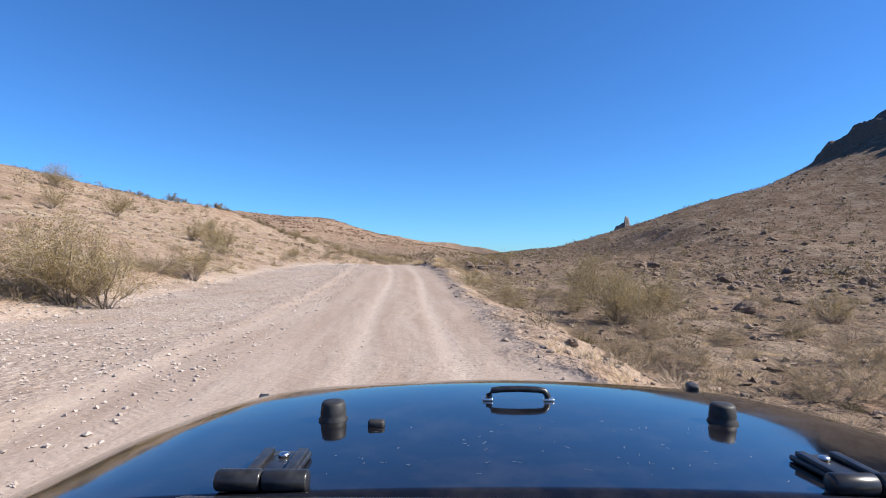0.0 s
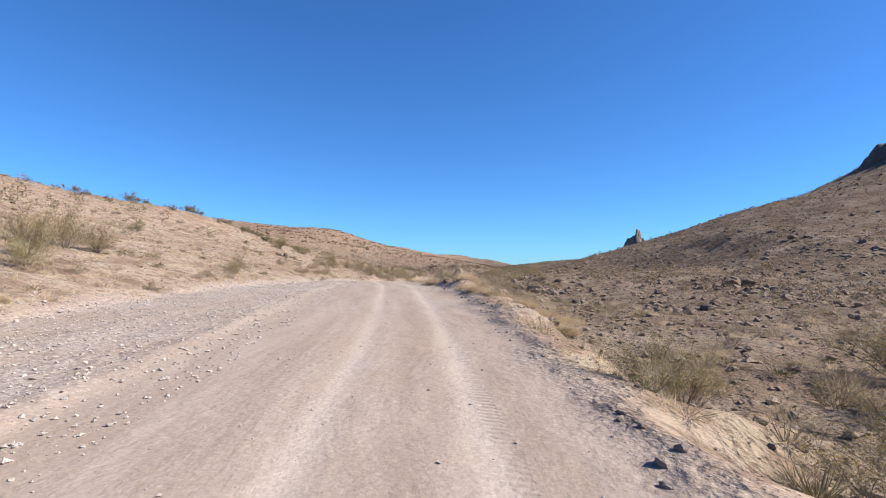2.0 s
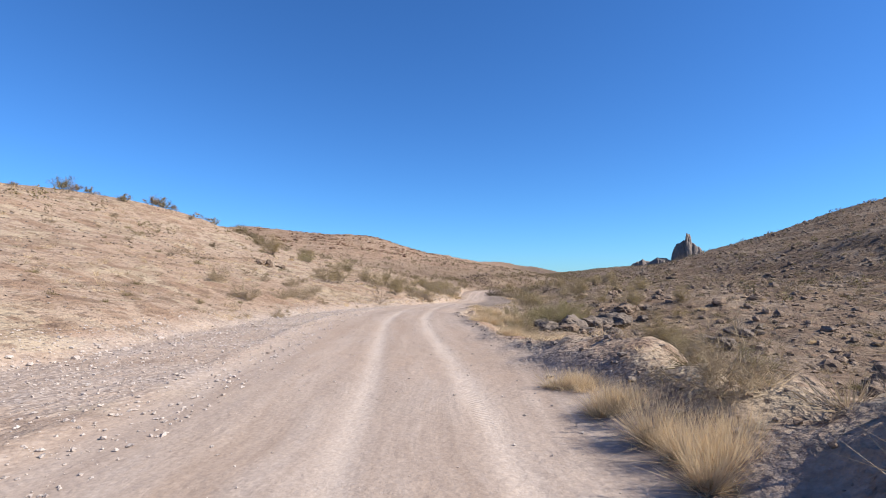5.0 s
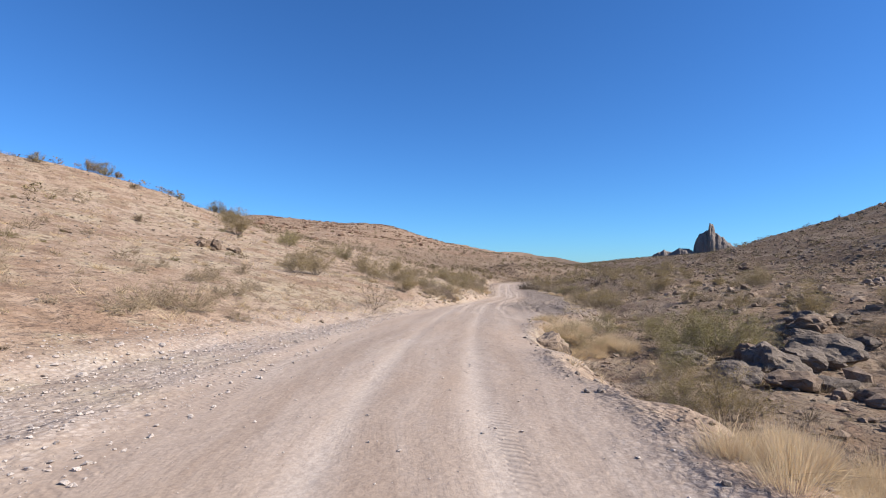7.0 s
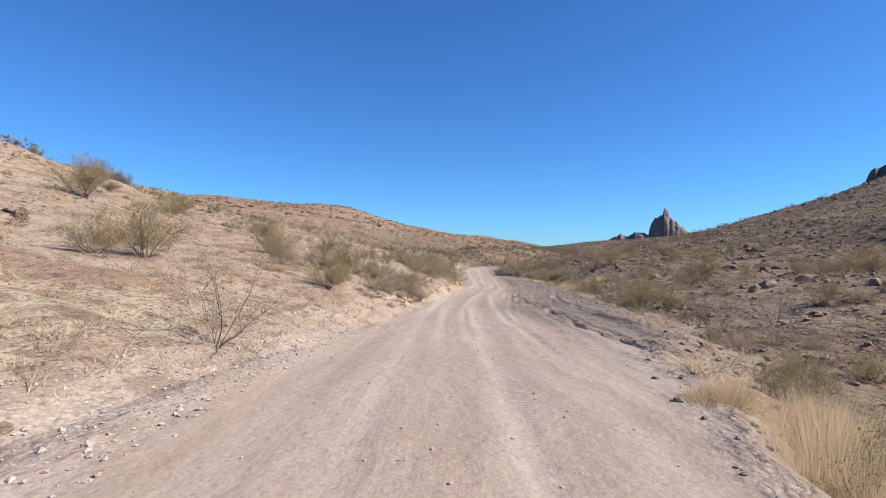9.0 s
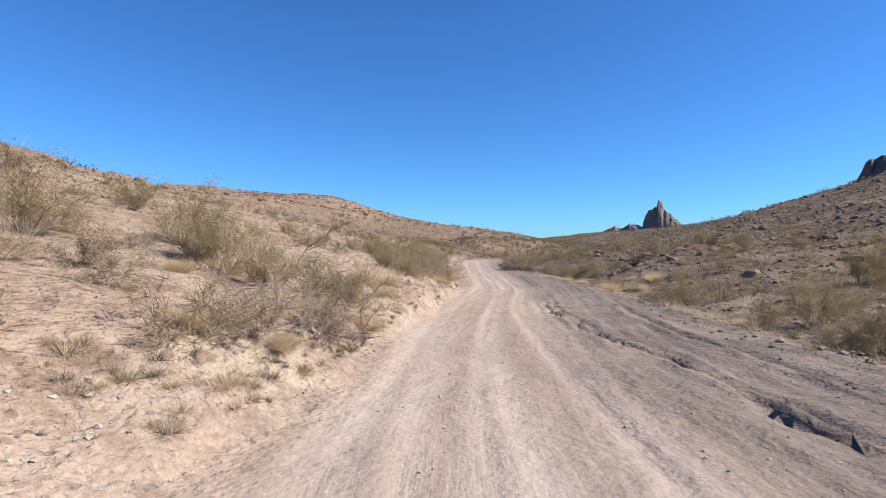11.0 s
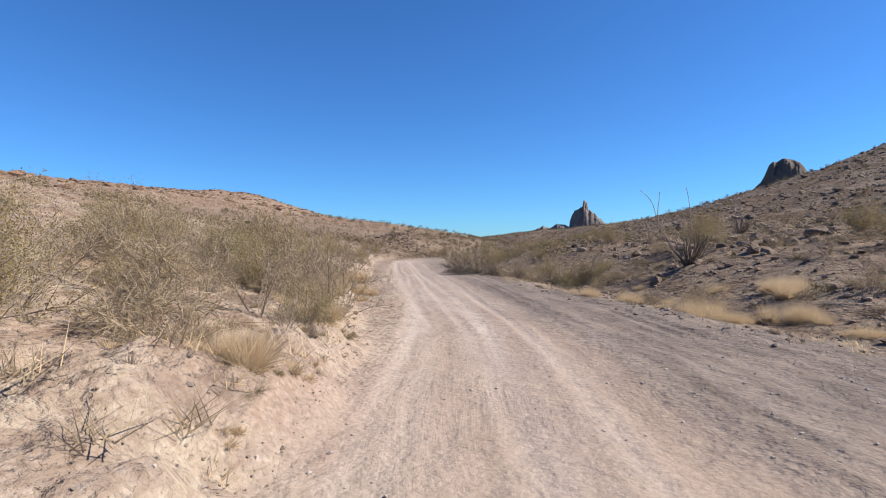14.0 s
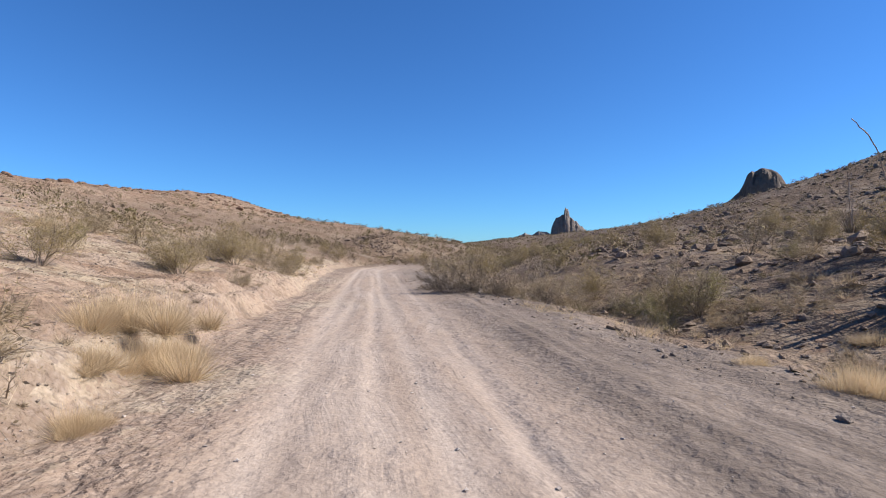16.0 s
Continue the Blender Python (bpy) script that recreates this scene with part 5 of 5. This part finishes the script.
for seed, x, y, size, mat in ((61, 1.4, 48.5, (1.0, 0.8, 0.8), ROCK), (62, 3.9, 51.2, (1.3, 1.0, 0.9), ROCK), (63, -1.4, 48.4, (0.5, 0.5, 0.4), ROCK), (64, 2.4, 49.6, (1.1, 1.3, 0.9), ROCK), (89, -4.9, 81.6, (0.7, 0.6, 0.5), ROCK),
                              (67, 8.3, 93.4, (1.2, 1.0, 0.8), ROCK),
                              (72, -25.5, 95.6, (0.9, 0.7, 0.9), ROCK), (73, -24.3, 96.2, (0.5, 0.45, 0.5), ROCK), (74, -26.5, 96.0, (1.2, 0.8, 0.5), ROCK), (91, -26.0, 95.0, (0.7, 0.6, 0.6), TAN_ROCK), (92, -24.8, 96.6, (0.9, 0.6, 0.4), TAN_ROCK), (93, -27.2, 97.0, (0.6, 0.5, 0.4), ROCK), (94, -25.0, 94.6, (0.4, 0.4, 0.3), ROCK), (75, -12.7, 83.0, (0.2, 0.16, 0.13), TAN_ROCK), (76, -12.9, 80.9, (0.17, 0.17, 0.12), TAN_ROCK),
                              (77, 2.9, 88.7, (1.2, 1.0, 0.8), ROCK), (78, 6.1, 47, (0.8, 0.6, 0.45), ROCK), (79, 2.6, 10.5, (0.32, 0.26, 0.2), TAN_ROCK), (80, 28, 74.7, (2.5, 2.0, 1.4), ROCK), (81, 31, 78, (3, 2, 1.2), ROCK), (87, 1.4, 115.6, (0.9, 0.4, 0.14), PALE_ROCK), (88, 0.6, 114.9, (0.4, 0.3, 0.14), PALE_ROCK)):
    rock(seed, x, y, size, mat, turn=37.0 * seed, level=4 if size[0] > 1 else 3)
rock(65, -5.55, 80.5, (1.3, 1.1, 1.0), TAN_ROCK, "rounded lump of hard earth at the crumbling road edge", sink=0.58, turn=20, level=4)
rock(90, -4.9, 79.5, (1.0, 0.9, 0.8), TAN_ROCK, "rounded lump of hard earth at the crumbling road edge", sink=0.68, turn=80, level=4)
# outcrops of broken rock beside the wash
r = rng(92)
for (x0, y0), (x1, y1), n, lo, hi in (((-0.4, 80.0), (6.0, 73.6), 13, 0.7, 1.7), ((0.6, 79.4), (8.2, 90.2), 15, 0.8, 2.2), ((-0.8, 82.4), (2.8, 88.2), 9, 0.5, 1.1), ((5.5, 76.0), (13.0, 80.0), 9, 0.6, 1.6)):
    for k in range(n):
        f, d = (k + r.uniform(-0.3, 0.3)) / (n - 1), lo + (hi - lo) * r.uniform() ** 1.4
        x, y = x0 + (x1 - x0) * f + r.normal(0, 0.55), y0 + (y1 - y0) * f + r.normal(0, 0.55)
        rock(400 + int(r.randint(2000)), x, y, (d * 1.25, d, d * r.uniform(0.55, 0.8)), (GREY_ROCK, GREY_ROCK, ROCK)[k % 3], "weathered grey-brown boulder in the rocky wash", sink=0.3, turn=r.uniform(0, 360), level=4 if d > 1.2 else 3)
r = rng(91)
for x0, y0, n, wide in ((7.0, 63.0, 9, 1.3), (16.5, 59.6, 10, 1.6), (29.0, 70.0, 8, 2.0), (4.6, 54.2, 9, 0.9), (7.8, 59.0, 6, 1.2), (1.4, 48.8, 5, 0.7)):
    for k in range(n):
        x, y, d = x0 + r.normal(0, wide), y0 + r.normal(0, wide * 0.8), r.uniform(0.35, 0.95)
        rock(200 + int(r.randint(1000)), x, y, (d * 1.2, d, d * 0.8), (ROCK, ROCK, TAN_ROCK, DARK_ROCK)[k % 4], sink=0.35, turn=r.uniform(0, 360), level=3)

# ---- the vehicle that stands at the start of the way ----
def coat_paint():
    m, N, L, b = material("black_paint", 0.07, 0, 0.5)
    p = place_vec(N, links=L)
    dust = noise_node(N, L, p, 6.0, 6, 0.7)
    L.new(mix(N, L, remap(N, L, dust, 0.45, 0.8, 0.0, 0.22), (0.006, 0.006, 0.008), (0.10, 0.085, 0.07)), b.inputs["Base Color"])
    L.new(remap(N, L, dust, 0.4, 0.8, 0.05, 0.16), b.inputs["Roughness"])
    b.inputs["Coat Weight"].default_value, b.inputs["Coat Roughness"].default_value = 0.4, 0.03
    return m


def plain(name, colour, rough, metal=0.0):
    m, N, L, b = material(name, rough, metal, 0.4)
    p = place_vec(N, links=L)
    L.new(mix(N, L, remap(N, L, noise_node(N, L, p, 40.0, 4), 0.35, 0.7), colour, tuple(min(1, 1.5 * c + 0.01) for c in colour)), b.inputs["Base Color"])
    return m


PAINT, RUBBER, SATIN, STEEL, SCRATCH = coat_paint(), plain("black_rubber", (0.016, 0.016, 0.017), 0.6), plain("black_satin", (0.014, 0.014, 0.015), 0.32), plain("bright_steel", (0.55, 0.55, 0.55), 0.3, 1.0), plain("pale_scratch", (0.22, 0.23, 0.25), 0.5)
CAR_X = 0.25


def bm_part(name, bm, mat, parent, label="", smooth=True):
    me = bpy.data.meshes.new(name)
    bmesh.ops.recalc_face_normals(bm, faces=bm.faces)
    bm.to_mesh(me)
    bm.free()
    me.materials.append(mat)
    for f in me.polygons:
        f.use_smooth = smooth
    return part(name, me, parent, label)


def box_bm(size, at=(0, 0, 0), bevel=0.01, turn=None, seg=2):
    bm = bmesh.new()
    bmesh.ops.create_cube(bm, size=1.0)
    for v in bm.verts:
        v.co = Vector((v.co.x * size[0], v.co.y * size[1], v.co.z * size[2]))
    bmesh.ops.bevel(bm, geom=bm.edges[:], offset=bevel, segments=seg, affect="EDGES", profile=0.6)
    bmesh.ops.transform(bm, matrix=pose(*at, *(turn or (0, 0, 0))), verts=bm.verts)
    return bm


def turned_bm(outline, at, turn=(0, 0, 0), segments=28):
    """A body of revolution from rows of (radius, height)."""
    bm = bmesh.new()
    rings = []
    for rad, z in outline:
        rings.append([bm.verts.new((rad * math.cos(2 * math.pi * k / segments), rad * math.sin(2 * math.pi * k / segments), z)) for k in range(segments)])
    for a, c in zip(rings, rings[1:]):
        for k in range(segments):
            bm.faces.new((a[k], a[(k + 1) % segments], c[(k + 1) % segments], c[k]))
    bm.faces.new(rings[0][::-1])
    bm.faces.new(rings[-1])
    bmesh.ops.transform(bm, matrix=pose(*at, *turn), verts=bm.verts)
    return bm


def hood_half(y):
    return float(np.interp(y, [0.9, 1.1, 1.55, 1.85, 2.05, 2.2, 2.3, 2.36], [1.30, 1.30, 1.26, 1.19, 1.10, 0.99, 0.84, 0.62]))


def hood_top(u, y):
    """Height of the hood; u from -1 to 1 across."""
    crown = 1.155 - 0.035 * (y - 1.0) - 0.040 * max(0, y - 1.62) ** 2 - 0.24 * max(0, y - 1.98) ** 2
    return crown - 0.06 * u * u - 1.0 * max(0, abs(u) - 0.74) ** 2


car = new("off_road_vehicle")
car.matrix_world = pose(CAR_X, 0, 0)
bm = bmesh.new()
nu, nv = 48, 40
grid = []
for j in range(nv + 1):
    yy = 1.0 + 1.36 * j / nv
    half = hood_half(yy)
    grid.append([bm.verts.new((half * (2 * i / nu - 1), yy, hood_top(2 * i / nu - 1, yy))) for i in range(nu + 1)])
for j in range(nv):
    for i in range(nu):
        bm.faces.new((grid[j][i], grid[j][i + 1], grid[j + 1][i + 1], grid[j + 1][i]))
rim = grid[0][::-1] + [row[0] for row in grid[1:]] + grid[-1][1:] + [row[-1] for row in grid[-2:0:-1]]
low = [bm.verts.new((v.co.x * 1.005, v.co.y, v.co.z - 0.09)) for v in rim]
for k in range(len(rim)):
    bm.faces.new((rim[k], rim[(k + 1) % len(rim)], low[(k + 1) % len(rim)], low[k]))
hood = bm_part("hood", bm, PAINT, car, "glossy black hood with fine scratches")
for x in (-0.565, 0.565):
    z = hood_top(x / 1.22, 1.54)
    bm_part("hood_bumper", turned_bm([(0.040, z - 0.005), (0.042, z + 0.004), (0.036, z + 0.012), (0.037, z + 0.020), (0.034, z + 0.048), (0.030, z + 0.054), (0.012, z + 0.055)], (x, 1.54, 0)), RUBBER, hood, "black rubber hood stop")
z = hood_top(-0.4, 1.46)
bm_part("washer_nozzle", box_bm((0.045, 0.03, 0.022), (-0.43, 1.46, z + 0.009), 0.007), RUBBER, hood, "small black washer nozzle")
z = hood_top(0.0, 1.74)
arc = [(-0.098, -0.005), (-0.096, 0.018), (-0.085, 0.032), (-0.06, 0.036), (0, 0.038), (0.06, 0.036), (0.085, 0.032), (0.096, 0.018), (0.098, -0.005)]
v_, f_ = tubes([np.array([(a, 1.74, z + h) for a, h in arc])], [np.full(len(arc), 0.0105)], 8)
part("footman_loop", quick_mesh("footman_loop", v_, f_, [SATIN], True), hood, "black metal loop on the hood")
for x in (-0.1, 0.1):
    bm_part("loop_foot", box_bm((0.034, 0.026, 0.010), (x, 1.74, z + 0.004), 0.004), STEEL, hood, "bolted steel foot of the loop")
for side in (-1, 1):
    x = side * 0.60
    z = hood_top(x / 1.27, 1.06)
    hinge = bm_part("hood_hinge", box_bm((0.105, 0.17, 0.014), (x, 1.135, z + 0.008), 0.005, (-2, 0, 0)), SATIN, car, "black cast hood hinge with bolts")
    bm_part("hinge_rib", box_bm((0.022, 0.15, 0.012), (x - 0.038, 1.13, z + 0.019), 0.004), SATIN, hinge)
    bm_part("hinge_rib", box_bm((0.022, 0.15, 0.012), (x + 0.038, 1.13, z + 0.019), 0.004), SATIN, hinge)
    bm_part("hinge_bolt", turned_bm([(0.012, 0), (0.012, 0.006), (0.007, 0.009)], (x, 1.18, z + 0.014)), STEEL, hinge, "round steel hinge bolt")
    for dx in (-0.0455, 0.0455):
        bm_part("hinge_barrel", turned_bm([(0.018, -0.044), (0.021, -0.040), (0.021, 0.040), (0.018, 0.044)], (x + dx, 1.04, z + 0.020), (0, 90, 0)), SATIN, hinge)
    latch = bm_part("hood_latch", box_bm((0.04, 0.075, 0.03), (side * 0.865 - 0.105, 2.14, hood_top((side * 0.865 - 0.105) / hood_half(2.14), 2.14) + 0.012), 0.009, (0, 0, side * -14)), RUBBER, car, "black rubber hood latch")
    bm_part("fender", box_bm((0.16, 1.25, 0.07), (side * 1.02, 1.70, 0.86), 0.03), PAINT, car, "black flared front fender")
    bm_part("side_panel", box_bm((0.05, 1.15, 0.30), (side * 0.76, 1.62, 0.90), 0.02), PAINT, car)
    for wy in (1.75, -0.70):
        wheel = new("wheel")
        wheel.parent = car
        part("tyre", quick_mesh("tyre", *tubes([np.array([(side * 0.80, wy + 0.30 * math.cos(q), 0.40 + 0.30 * math.sin(q)) for q in np.linspace(0, 2 * math.pi, 33)])], [np.full(33, 0.112)], 10), [RUBBER], True), wheel)
        bm_part("rim", turned_bm([(0.22, -0.07), (0.21, 0.07), (0.12, 0.09), (0.05, 0.10)], (side * 0.80, wy, 0.40), (0, 90, 0)), SATIN, wheel)
bm_part("cowl", box_bm((1.50, 0.42, 0.06), (0, 0.785, 1.125), 0.02), SATIN, car, "black cowl below the windscreen")
bm_part("grille", box_bm((1.10, 0.07, 0.34), (0, 2.28, 0.80), 0.03), PAINT, car)
bm_part("front_bumper", box_bm((1.56, 0.16, 0.18), (0, 2.46, 0.60), 0.04), RUBBER, car)
bm_part("floor_tub", box_bm((1.46, 3.6, 0.22), (0, 0.45, 0.62), 0.05), SATIN, car)
bm_part("body_side", box_bm((0.06, 1.75, 0.48), (-0.75, -0.30, 0.93), 0.025), PAINT, car)
bm_part("body_side", box_bm((0.06, 1.75, 0.48), (0.75, -0.30, 0.93), 0.025), PAINT, car)
r = rng(91)
base = np.stack([r.uniform(-0.5, 0.55, 70), r.uniform(1.08, 1.5, 70), np.zeros(70)], 1)
base[:, 2] = [hood_top(a / 1.24, b) + 0.0015 for a, b, _ in base]
ends = base + np.stack([r.normal(0, 0.012, 70), r.normal(0, 0.010, 70), np.zeros(70)], 1)
ends[:, 2] = [hood_top(a / 1.24, b) + 0.0015 for a, b, _ in ends]
flat = np.stack([ends[:, 1] - base[:, 1], base[:, 0] - ends[:, 0], np.zeros(70)], 1)
flat *= 0.0006 / (np.linalg.norm(flat, axis=1, keepdims=True) + 1e-6)
scr = part("scratch_cover", quick_mesh("scratch_cover", np.stack([base - flat, base + flat, ends], 1).reshape(-1, 3), np.arange(210).reshape(-1, 3), [SCRATCH]), hood)
tagged(scr, kind="stuff")
tagged(car, "black off-road vehicle with a glossy scratched hood on the dirt road", "vehicle")
